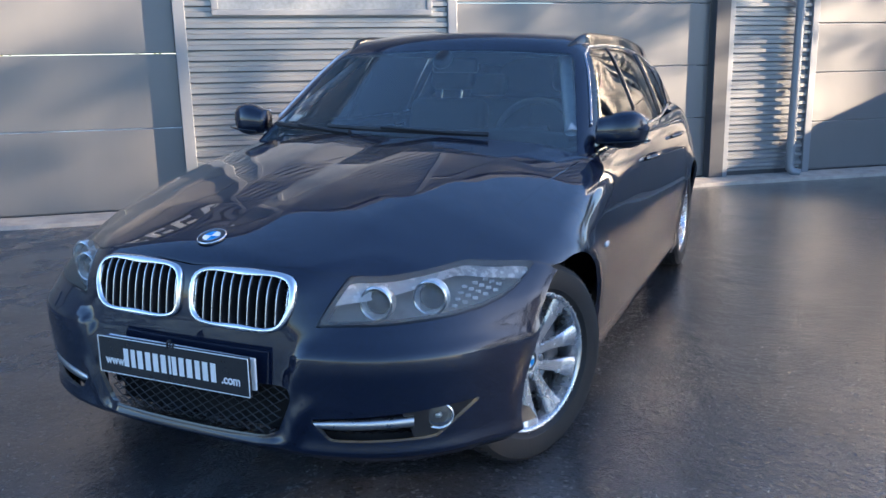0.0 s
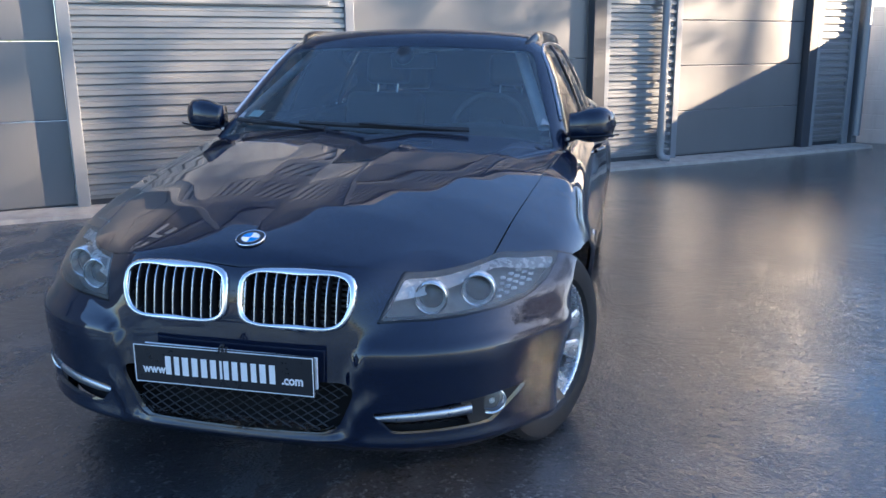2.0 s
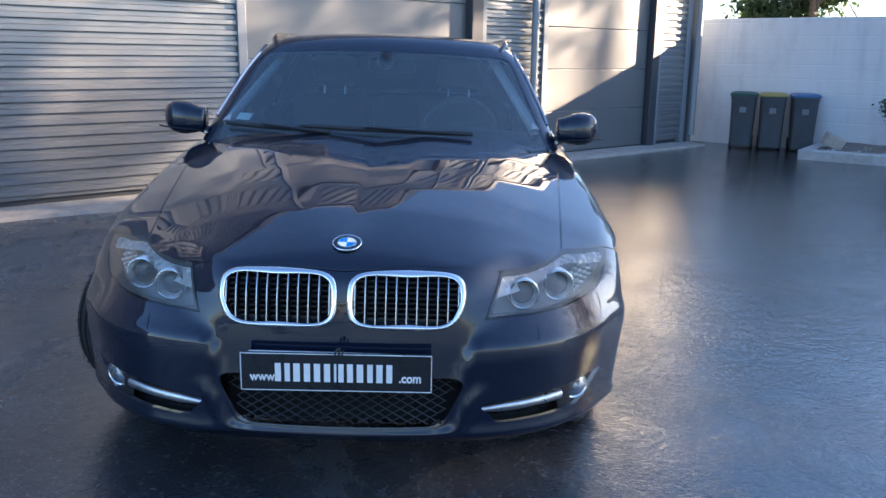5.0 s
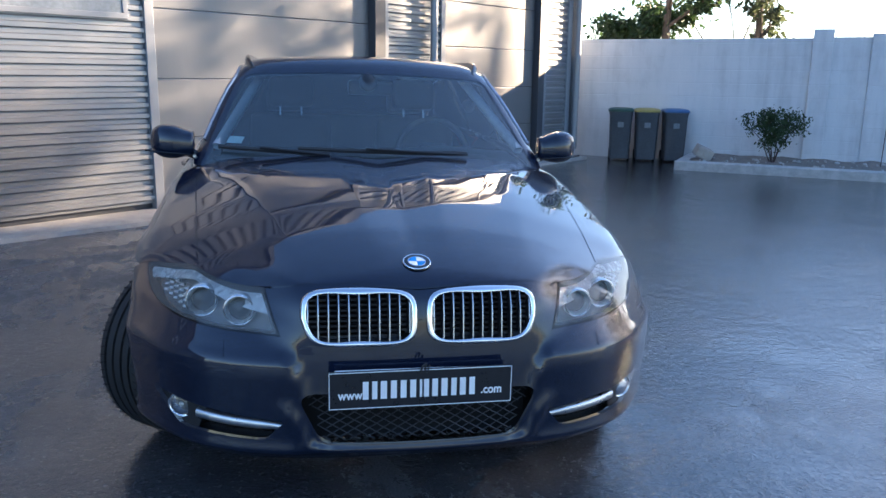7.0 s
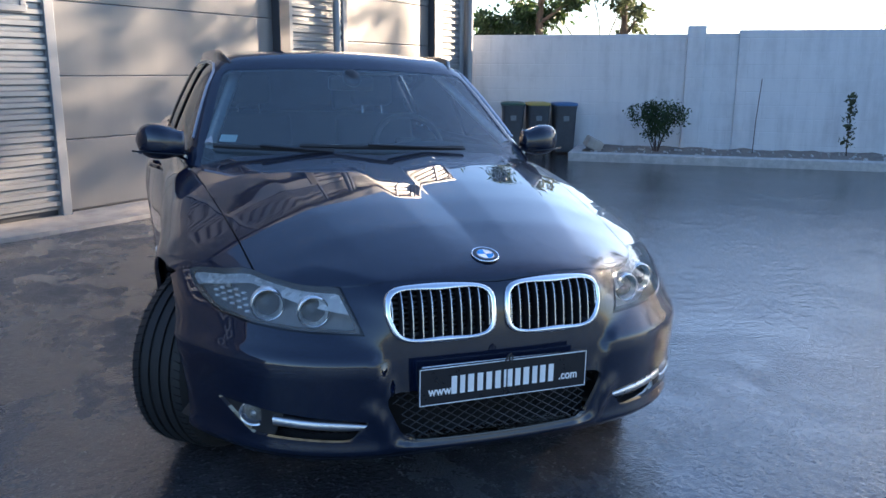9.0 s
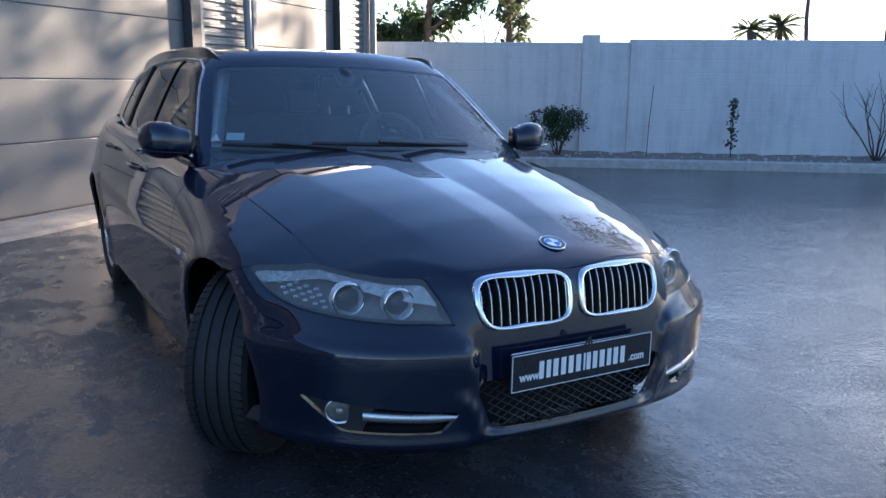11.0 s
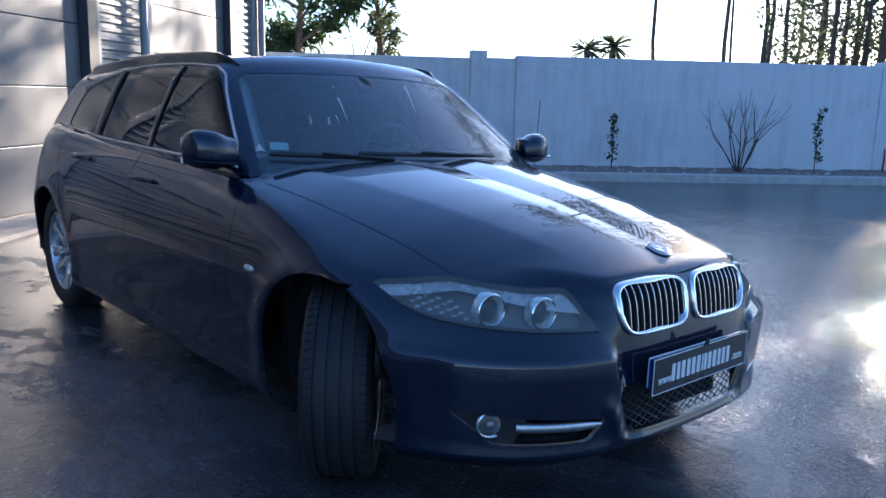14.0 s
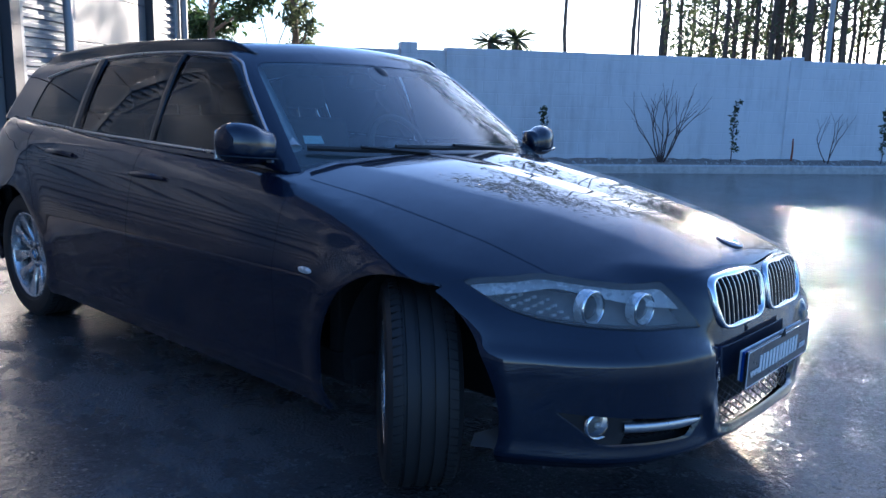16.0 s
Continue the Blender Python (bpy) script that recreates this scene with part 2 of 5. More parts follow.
def part(name, bm, material, parent=None, label="", smooth=False, at=None):
    """One mesh object from a bmesh, under a thing or part."""
    me = bpy.data.meshes.new(name)
    bm.normal_update()
    bm.to_mesh(me)
    bm.free()
    me.materials.append(material)
    if smooth:
        me.shade_smooth()
    ob = new(name, me)
    if parent:
        ob.parent = parent
    if at is not None:
        ob.matrix_basis = at
    if label:
        ob["label"] = label
    return ob


def crisp(ob, angle=35.0):
    ob.data.shade_smooth()
    ob.data.set_sharp_from_angle(angle=radians(angle))
    return ob


def box(bm, x0, x1, y0, y1, z0, z1, bevel=0.0, m=None, seg=2):
    """A box with bevelled edges."""
    g = bmesh.ops.create_cube(bm, size=1.0)
    vs = g["verts"]
    for v in vs:
        v.co = Vector(((x0 + x1) / 2 + v.co.x * (x1 - x0), (y0 + y1) / 2 + v.co.y * (y1 - y0), (z0 + z1) / 2 + v.co.z * (z1 - z0)))
    if bevel:
        es = list({e for v in vs for e in v.link_edges})
        r = bmesh.ops.bevel(bm, geom=es, offset=bevel, segments=seg, affect="EDGES", profile=0.5)
        vs = list({v for f in r["faces"] for v in f.verts} | {v for v in vs if v.is_valid})
    if m is not None:
        bmesh.ops.transform(bm, matrix=m, verts=vs)
    return vs


def grid_mesh(bm, rows, close_u=False, close_v=False):
    """Quads over a grid of points: rows of equal length."""
    vs = [[bm.verts.new(p) for p in r] for r in rows]
    n, k = len(vs), len(vs[0])
    for i in range(n if close_u else n - 1):
        for j in range(k if close_v else k - 1):
            a, b, c, d = vs[i][j], vs[(i + 1) % n][j], vs[(i + 1) % n][(j + 1) % k], vs[i][(j + 1) % k]
            if len({a, b, c, d}) == 4:
                bm.faces.new((a, b, c, d))
    return vs


def lathe(bm, profile, axis="x", n=48, m=None):
    """Turns (along, radius) pairs round an axis."""
    rows = []
    for i in range(n):
        a = 2 * math.pi * i / n
        c, s = math.cos(a), math.sin(a)
        row = []
        for h, r in profile:
            p = Vector((h, r * c, r * s)) if axis == "x" else Vector((r * c, h, r * s)) if axis == "y" else Vector((r * c, r * s, h))
            row.append(m @ p if m is not None else p)
        rows.append(row)
    grid_mesh(bm, rows, close_u=True)


def tube(bm, pts, radius, n=8, flat=1.0, caps=True):
    """A tube along points; radius a number or one for each point."""
    pts = [Vector(p) for p in pts]
    rows = []
    side = None
    for i, p in enumerate(pts):
        d = (pts[min(i + 1, len(pts) - 1)] - pts[max(i - 1, 0)]).normalized()
        ref = Vector((0, 0, 1)) if abs(d.z) < 0.9 else Vector((1, 0, 0))
        if side is None:
            side = d.cross(ref).normalized()
        else:
            side = (side - d * side.dot(d)).normalized()
        up = side.cross(d)
        r = radius[i] if isinstance(radius, (list, tuple)) else radius
        rows.append([p + side * (r * math.cos(2 * math.pi * k / n)) + up * (r * flat * math.sin(2 * math.pi * k / n)) for k in range(n)])
    vs = grid_mesh(bm, rows, close_v=True)
    if caps:
        bm.faces.new(vs[0][::-1])
        bm.faces.new(vs[-1])


def spline(pts, n=8):
    """Catmull-Rom through a few points."""
    pts = [Vector(p) for p in pts]
    q = [2 * pts[0] - pts[1], *pts, 2 * pts[-1] - pts[-2]]
    out = []
    for i in range(1, len(q) - 2):
        a, b, c, d = q[i - 1:i + 3]
        for k in range(n):
            t = k / n
            out.append(0.5 * (2 * b + (c - a) * t + (2 * a - 5 * b + 4 * c - d) * t * t + (3 * b - a - 3 * c + d) * t ** 3))
    return out + [pts[-1]]


def prism(bm, outline, y0, y1, m=None):
    """An outline of (x, z) pairs, pulled from y0 to y1."""
    a = [bm.verts.new((x, y0, z)) for x, z in outline]
    b = [bm.verts.new((x, y1, z)) for x, z in outline]
    k = len(outline)
    bm.faces.new(a)
    bm.faces.new(b[::-1])
    for i in range(k):
        bm.faces.new((a[i], b[i], b[(i + 1) % k], a[(i + 1) % k]))
    if m is not None:
        bmesh.ops.transform(bm, matrix=m, verts=a + b)


def block(name, x0, x1, y0, y1, z0, z1, material, parent=None, bevel=0.003, m=None, label="", seg=2):
    bm = bmesh.new()
    box(bm, x0, x1, y0, y1, z0, z1, bevel, m, seg)
    return part(name, bm, material, parent, label)


# ---------------------------------------------------------------- ground
def make_ground():
    bm = bmesh.new()
    bmesh.ops.create_grid(bm, x_segments=2, y_segments=2, size=600)
    tagged(part("ground", bm, ASPHALT), "dark wet asphalt yard with damp sheen and pale grit", "asphalt", kind="structure")


make_ground()

# ---------------------------------------------------------------- workshop building: s runs along the front, towards the wall corner
FACE = Matrix.Translation((1.3, 8.05, 0)) @ Matrix.Rotation(radians(39.3), 4, "Z")
TOP = 5.1


def corrugated(name, s0, s1, z0, z1, parent, pitch=0.0925, depth=0.026):
    """A wall sheet with level trapezoid ribs, facing -y."""
    bm = bmesh.new()
    prof = [(0.0, 0.0), (0.30, 0.0), (0.42, 1.0), (0.80, 1.0), (0.92, 0.0)]
    rows = []
    k = int((z1 - z0) / pitch) + 1
    for i in range(k):
        for f, d in prof:
            z = z0 + (i + f) * pitch
            if z <= z1:
                rows.append([(s0, -d * depth, z), (s1, -d * depth, z)])
    grid_mesh(bm, rows)
    bm.normal_update()
    ob = part(name, bm, CORRUGATED, parent)
    return ob


def sectional_door(s0, s1, joints, parent, label):
    door = tagged(empty("sectional_door"), label, "garage door", "workshop doors")
    door.parent = None
    door.matrix_world = FACE
    edges = [0.06, *joints, 4.2]
    for a, b in zip(edges, edges[1:]):
        bm = bmesh.new()
        box(bm, s0 + 0.004, s1 - 0.004, 0.06, 0.10, a + 0.004, b - 0.004, 0.006)
        part("panel", bm, DOOR_SHEET, door)
    bm = bmesh.new()
    box(bm, s0, s1, 0.055, 0.1, 0.012, 0.06, 0.004)
    part("bottom_seal", bm, BLACK_PLASTIC, door, "black rubber bottom seal")
    return door


def make_building():
    hall = tagged(empty("workshop_building", FACE), "grey metal workshop hall with corrugated cladding", "building", kind="structure")
    hall.matrix_world = FACE
    # body behind the cladding
    bm = bmesh.new()
    for a, b, z0, z1 in ((-24.0, -20.5, 0, TOP), (-16.3, -12.3, 0, TOP), (-6.2, -3.7, 0, TOP), (-0.92, 0.32, 0, TOP), (2.45, 3.5, 0, TOP),
                         (-20.5, -16.3, 0.0, TOP), (-12.3, -6.2, 4.2, TOP), (-3.7, -0.92, 4.2, TOP), (0.32, 2.45, 4.2, TOP)):
        box(bm, a, b, 0.03, 0.3, z0, z1)
    part("wall_core", bm, DARK_POST, hall)
    block("side_wall", 3.2, 3.5, 0.3, 14, 0, TOP, GREY_POST, hall)
    block("roof_slab", -24.2, 3.6, -0.1, 14, TOP, TOP + 0.15, GREY_POST, hall)
    for a, b, z0, z1 in ((-6.13, -3.77, 0.1, TOP), (-0.74, 0.25, 0.1, TOP), (2.64, 3.24, 0.1, TOP), (-16.2, -12.4, 0.1, TOP),
                         (-12.4, -6.13, 4.25, TOP), (-3.77, -0.74, 4.25, TOP), (0.25, 2.64, 4.25, TOP)):
        corrugated("cladding_sheet", a, b, z0, z1, hall)
    for a, b, mat in ((-6.22, -6.12, GREY_POST), (-3.78, -3.69, GREY_POST), (-0.93, -0.76, DARK_POST), (-0.77, -0.71, GREY_POST), (0.235, 0.32, GREY_POST),
                      (2.45, 2.6, DARK_POST), (2.6, 2.66, GREY_POST), (3.23, 3.34, GREY_POST), (3.42, 3.52, GREY_POST)):
        block("post", a, b, -0.045, 0.05, 0.03, TOP if b - a < 0.12 else 4.3, mat, hall, 0.006)
    for a, b in ((-12.3, -6.22), (-3.69, -0.93), (0.32, 2.45)):
        block("lintel", a, b, -0.03, 0.08, 4.18, 4.3, GREY_POST, hall, 0.006)
    sectional_door(-12.3, -6.22, [0.77, 1.41, 2.05, 2.7, 3.4], hall, "closed grey sectional garage door of wide flat panels")
    sectional_door(-3.69, -0.93, [0.68, 1.22, 1.84, 2.45, 3.1], hall, "closed grey sectional garage door in dappled sun")
    sectional_door(0.32, 2.45, [0.59, 1.12, 1.64, 2.2, 2.8], hall, "closed grey sectional garage door by the yard wall")
    # window set into the cladding, its sill at eye height
    win = tagged(empty("window_1", FACE), "pale window panel in a metal frame on corrugated wall", "window", kind="structure")
    win.matrix_world = FACE
    block("window_frame", -5.90, -3.93, -0.05, 0.0, 1.72, 1.77, GREY_POST, win, 0.005)
    block("window_frame", -5.90, -5.84, -0.05, 0.0, 1.77, 3.0, GREY_POST, win, 0.005)
    block("window_frame", -3.98, -3.93, -0.05, 0.0, 1.77, 3.0, GREY_POST, win, 0.005)
    block("window_frame", -5.90, -3.93, -0.05, 0.0, 3.0, 3.06, GREY_POST, win, 0.005)
    block("pane", -5.84, -3.98, -0.04, -0.028, 1.77, 3.0, GLASS_SIGN, win, 0.0)
    # sign high on the front: plain bars
    sign = tagged(empty("wall_sign", FACE), "row of white sign shapes high on the cladding", "sign")
    sign.matrix_world = FACE
    for i, w in enumerate((0.34, 0.3, 0.36, 0.12, 0.32, 0.34, 0.3, 0.36)):
        s = -10.2 + i * 0.46
        bm = bmesh.new()
        box(bm, s, s + w, -0.075, -0.03, 3.45, 3.57, 0.006)
        box(bm, s, s + 0.1, -0.075, -0.03, 3.575, 3.95, 0.006)
        box(bm, s + w * 0.5, s + w, -0.075, -0.03, 3.80, 3.95, 0.006)
        part("sign_shape", bm, WHITE, sign)
    # rainwater pipes with clips and shoe
    for s, r, shoe in ((0.02, 0.045, True), (3.41, 0.05, False)):
        pipe = tagged(empty("downpipe", FACE), "grey round rainwater pipe on the cladding", "downpipe", "rainwater pipes")
        pipe.matrix_world = FACE
        bm = bmesh.new()
        pts = [(s, -0.11, TOP - 0.1), (s, -0.11, 0.16)]
        if shoe:
            pts += [(s, -0.115, 0.11), (s + 0.02, -0.14, 0.075), (s + 0.08, -0.19, 0.06)]
        tube(bm, pts, r, 16)
        crisp(part("pipe", bm, GREY_POST, pipe))
        for z in (0.95, 2.6, 4.0):
            bm = bmesh.new()
            lathe(bm, [(z - 0.02, r), (z - 0.02, r + 0.008), (z + 0.02, r + 0.008), (z + 0.02, r)], "z", 16, Matrix.Translation((s, -0.11, 0)))
            box(bm, s - 0.015, s + 0.015, -0.08, -0.02, z - 0.012, z + 0.012)
            part("pipe_clip", bm, GREY_POST, pipe)
    # concrete apron along the foot
    bm = bmesh.new()
    rows = []
    for i in range(60):
        s = -24 + 27.5 * i / 59
        w = 0.34 + 0.08 * noise.noise((s * 0.5, 3, 0)) + 0.16 * max(0, min(1, (-s - 1.0) / 2.5)) - 0.22 * max(0, min(1, (-s - 4.6) / 2.0))
        rows.append([(s, -w, -0.01), (s, -w + 0.01, 0.035), (s, -0.02, 0.05), (s, 0.08, 0.05)])
    grid_mesh(bm, rows)
    tagged(part("apron", bm, CONCRETE, at=FACE), "pale worn concrete strip along the building foot", "concrete strip", kind="structure")


make_building()

# ---------------------------------------------------------------- yard wall and planter: r runs along the kerb
YARD = Matrix.Translation((4.95, 8.55, 0)) @ Matrix.Rotation(radians(-36.0), 4, "Z")


def make_wall():
    wall = tagged(empty("yard_wall", YARD), "white rendered block wall round the yard", "wall", kind="structure")
    wall.matrix_world = YARD
    bm = bmesh.new()
    box(bm, -2.25, 1.6, 1.4, 1.6, -0.05, 1.86, 0.008)
    box(bm, 1.6, 2.36, 1.385, 1.6, -0.05, 1.87, 0.008)
    part("wall_body", bm, WHITE_WALL, wall)
    bm = bmesh.new()
    box(bm, 2.36, 28, 1.36, 1.6, -0.05, 1.915, 0.008)
    part("wall_body", bm, WHITE_WALL, wall)
    for r in (1.6, 8.74, 14.8, 21.0):
        block("wall_pier", r, r + 0.27, 1.34, 1.64, -0.05, 1.98, WHITE_WALL, wall, 0.01)
    bm = bmesh.new()
    rows = []
    for i in range(90):
        r = 0.02 + 28 * i / 89
        w = 0.01 * noise.noise((r, 0, 0))
        rows.append([(r, w, -0.02), (r, w, 0.115), (r, 0.02 + w, 0.13), (r, 0.13, 0.132), (r, 0.15, 0.11), (r, 0.15, 0.0)])
    grid_mesh(bm, rows)
    tagged(part("kerb", bm, KERB, at=YARD), "pale concrete kerb of the planting strip", "kerb", kind="structure")
    bm = bmesh.new()
    box(bm, -0.0, 0.16, 0.0, 1.38, -0.02, 0.128, 0.012)
    tagged(part("kerb", bm, KERB, at=YARD), "pale concrete kerb end of the planting strip", "kerb", kind="structure")
    bm = bmesh.new()
    rows = [[(0.14 + 28 * i / 139, 0.14 + 1.24 * j / 8, 0.105 + 0.05 * noise.noise((i * 0.7, j * 0.9, 0)) * (j > 0) + 0.02 * j / 8) for j in range(9)] for i in range(140)]
    grid_mesh(bm, rows)
    tagged(part("planter_soil", bm, SOIL, at=YARD, smooth=True), "dry stony soil of the planting strip", "soil", kind="structure")
    # stones on the soil and one block at the strip's end
    bm = bmesh.new()
    rnd = random.Random(5)
    for _ in range(260):
        r, q, s = 0.3 + 12 * rnd.random(), 0.2 + 1.1 * rnd.random(), 0.012 + 0.03 * rnd.random() ** 2
        bmesh.ops.create_icosphere(bm, subdivisions=1, radius=s, matrix=pose(r, q, 0.125, rnd.random() * 90, rnd.random() * 90, 0) @ Matrix.Diagonal((1, 0.8, 0.6, 1)))
    tagged(part("gravel", bm, KERB, at=YARD), "loose pale stones on the planting strip", "stones", kind="stuff")
    bm = bmesh.new()
    box(bm, -0.13, 0.13, -0.09, 0.09, -0.08, 0.08, 0.02)
    tagged(part("stone_block", bm, CONCRETE, at=YARD @ pose(0.32, 0.5, 0.22, 12, 25, 30)), "rough broken concrete block lying on soil", "stone")


make_wall()

# ---------------------------------------------------------------- the car: nose towards -y, its middle plane at x = 0
FRONT, REAR, HUB = 0.858, 3.57, 0.312


def soft_interp(v, xs, ys, w=0.02):
    return sum(np.interp(v + o * w, xs, ys) for o in (-1, -0.5, 0, 0.5, 1)) / 5


def step(a, b, v):
    t = np.clip((v - a) / (b - a), 0, 1)
    return t * t * (3 - 2 * t)


def smax(a, b, k):
    h = np.clip(0.5 + 0.5 * (a - b) / k, 0, 1)
    return b + (a - b) * h + k * h * (1 - h)


def smin(a, b, k):
    return -smax(-a, -b, k)


def plan_raw(X, y):
    return (X / 0.908) ** 3.6 + (np.maximum(0.735 - y, 0) / 0.62) ** 1.6 + (np.maximum(y - 3.5, 0) / 0.95) ** 2.5 - 1


def plan_dist(X, y):
    e = 0.004
    f = plan_raw(X, y)
    gx = (plan_raw(X + e, y) - f) / e
    gy = (plan_raw(X, y + e) - plan_raw(X, y - e)) / (2 * e)
    return f / np.maximum(np.sqrt(gx * gx + gy * gy), 0.7)


def hood_height(X, y):
    mid = soft_interp(y, [0.1, 0.19, 0.23, 0.275, 0.35, 0.5, 0.7, 0.9, 1.2, 1.5, 1.9, 4.2], [0.64, 0.712, 0.731, 0.748, 0.770, 0.808, 0.848, 0.88, 0.92, 0.948, 0.965, 1.0], 0.03)
    drop = soft_interp(y, [0.2, 0.4, 0.73, 1.1, 1.5, 4], [0.30, 0.30, 0.21, 0.155, 0.12, 0.1], 0.05) * X ** 2.2
    inner = 0.11 + 0.08 * (y - 0.3)
    outer = 0.33 + 0.21 * (y - 0.25)
    fade = step(0.22, 0.5, y)
    ridge = 0.085 * smin(X, inner, 0.012) - 0.09 * smax(X - outer, 0 * X, 0.016)
    return mid - drop + fade * ridge


def body(P):
    """Lower body: below nothing inside, above nothing outside."""
    X, y, z = np.abs(P[..., 0]), P[..., 1], P[..., 2]
    side = soft_interp(z, [0.1, 0.17, 0.22, 0.30, 0.40, 0.50, 0.585, 0.63, 0.72, 0.82, 0.92, 1.05], [0.10, 0.055, 0.03, 0.03, 0.018, 0.008, 0.0, 0.004, 0.02, 0.045, 0.085, 0.15], 0.018)
    mid = soft_interp(z, [0.1, 0.19, 0.225, 0.27, 0.40, 0.50, 0.56, 0.62, 0.67, 0.72, 0.8], [0.16, 0.07, 0.010, 0.004, 0.024, 0.030, 0.036, 0.046, 0.06, 0.085, 0.2], 0.015)
    lamp = soft_interp(z, [0.1, 0.19, 0.22, 0.26, 0.36, 0.46, 0.50, 0.522, 0.55, 0.60, 0.65, 0.70, 0.8], [0.14, 0.07, 0.014, 0.02, 0.012, 0.004, 0.006, 0.026, 0.045, 0.085, 0.14, 0.21, 0.4], 0.012)
    edge = soft_interp(z, [0.2, 0.28, 0.36, 0.42, 0.47, 0.535, 0.57, 0.7], [0.255, 0.283, 0.319, 0.333, 0.347, 0.383, 0.405, 0.42], 0.02)
    blur = 0.020 + 0.10 * step(0.49, 0.62, z)
    wide = step(0, 1, (X - edge + blur) / (2 * blur))
    front = mid + (lamp - mid) * wide
    w = step(0.35, 0.9, y)
    inset = front + (side - front) * w
    for yc in (FRONT, REAR):
        r = np.sqrt((y - yc) ** 2 + (z - HUB) ** 2)
        inset = inset - 0.014 * np.exp(-((r - 0.36) / 0.06) ** 2) * step(0.45, 0.8, X)
    k = 0.075 - 0.035 * step(0.9, 0.3, y)
    inset = inset - 0.013 * np.exp(-((intake(P) - 0.42) / 0.24) ** 2) * step(0.40, 0.33, z) * step(0.6, 0.35, y)
    return smax(plan_dist(X, y) + inset, 0.93 * (z - hood_height(X, y)), k)


def cabin(P):
    """Greenhouse: windscreen, side glass, roof and tailgate in one skin."""
    X, y, z = np.abs(P[..., 0]), P[..., 1], P[..., 2]
    screen = 0.55 * (1.40 + 1.47 * (z - 0.95) + 0.36 * X ** 2.2 - y)
    narrow = 0.13 * step(2.7, 4.5, y) + 0.03 * step(2.2, 1.5, y)
    side = 0.9 * (X - (0.80 - narrow - 0.36 * (z - 0.93) - 0.32 * np.maximum(z - 0.93, 0) ** 2))
    roof = z - (1.388 - 0.075 * ((y - 2.75) / 1.5) ** 2 - 0.10 * X ** 2)
    tail = 0.8 * (y - (4.40 - 0.62 * (z - 0.95) - 0.2 * X ** 2))
    return smax(smax(screen, tail, 0.03), smax(side, roof, 0.10), 0.05)


def march(F, o, d, far=2.4):
    lo, hi = np.zeros(o.shape[:-1]), np.full(o.shape[:-1], far)
    for _ in range(22):
        m = 0.5 * (lo + hi)
        inside = F(o + d * m[..., None]) < 0
        lo, hi = np.where(inside, m, lo), np.where(inside, hi, m)
    return o + d * hi[..., None]


def gradient(F, P, e=0.002):
    g = np.stack([F(P + e * v) - F(P - e * v) for v in np.eye(3)], -1)
    return g / np.maximum(np.linalg.norm(g, axis=-1, keepdims=True), 1e-9)


def up_rays(u, v):
    return np.stack([u, v, 0 * u + 0.45], -1), np.stack([0 * u, 0 * u, 0 * u + 1], -1)


def ring_rays(u, v):
    """u: degrees from straight ahead round an upright axis; v: height."""
    a = np.radians(u)
    return np.stack([0 * u, 0 * u + 1.05, v], -1), np.stack([np.sin(a), -np.cos(a), 0 * u], -1)


def tail_rays(u, v):
    """As ring_rays, looking back."""
    a = np.radians(u)
    return np.stack([0 * u, 0 * u + 3.3, v], -1), np.stack([np.sin(a), np.cos(a), 0 * u], -1)


def roll_rays(z0):
    """u: length along the car; v: degrees above level, towards +x."""
    def rays(u, v):
        a = np.radians(v)
        return np.stack([0 * u, u, 0 * u + z0], -1), np.stack([np.cos(a), 0 * u, np.sin(a)], -1)
    return rays


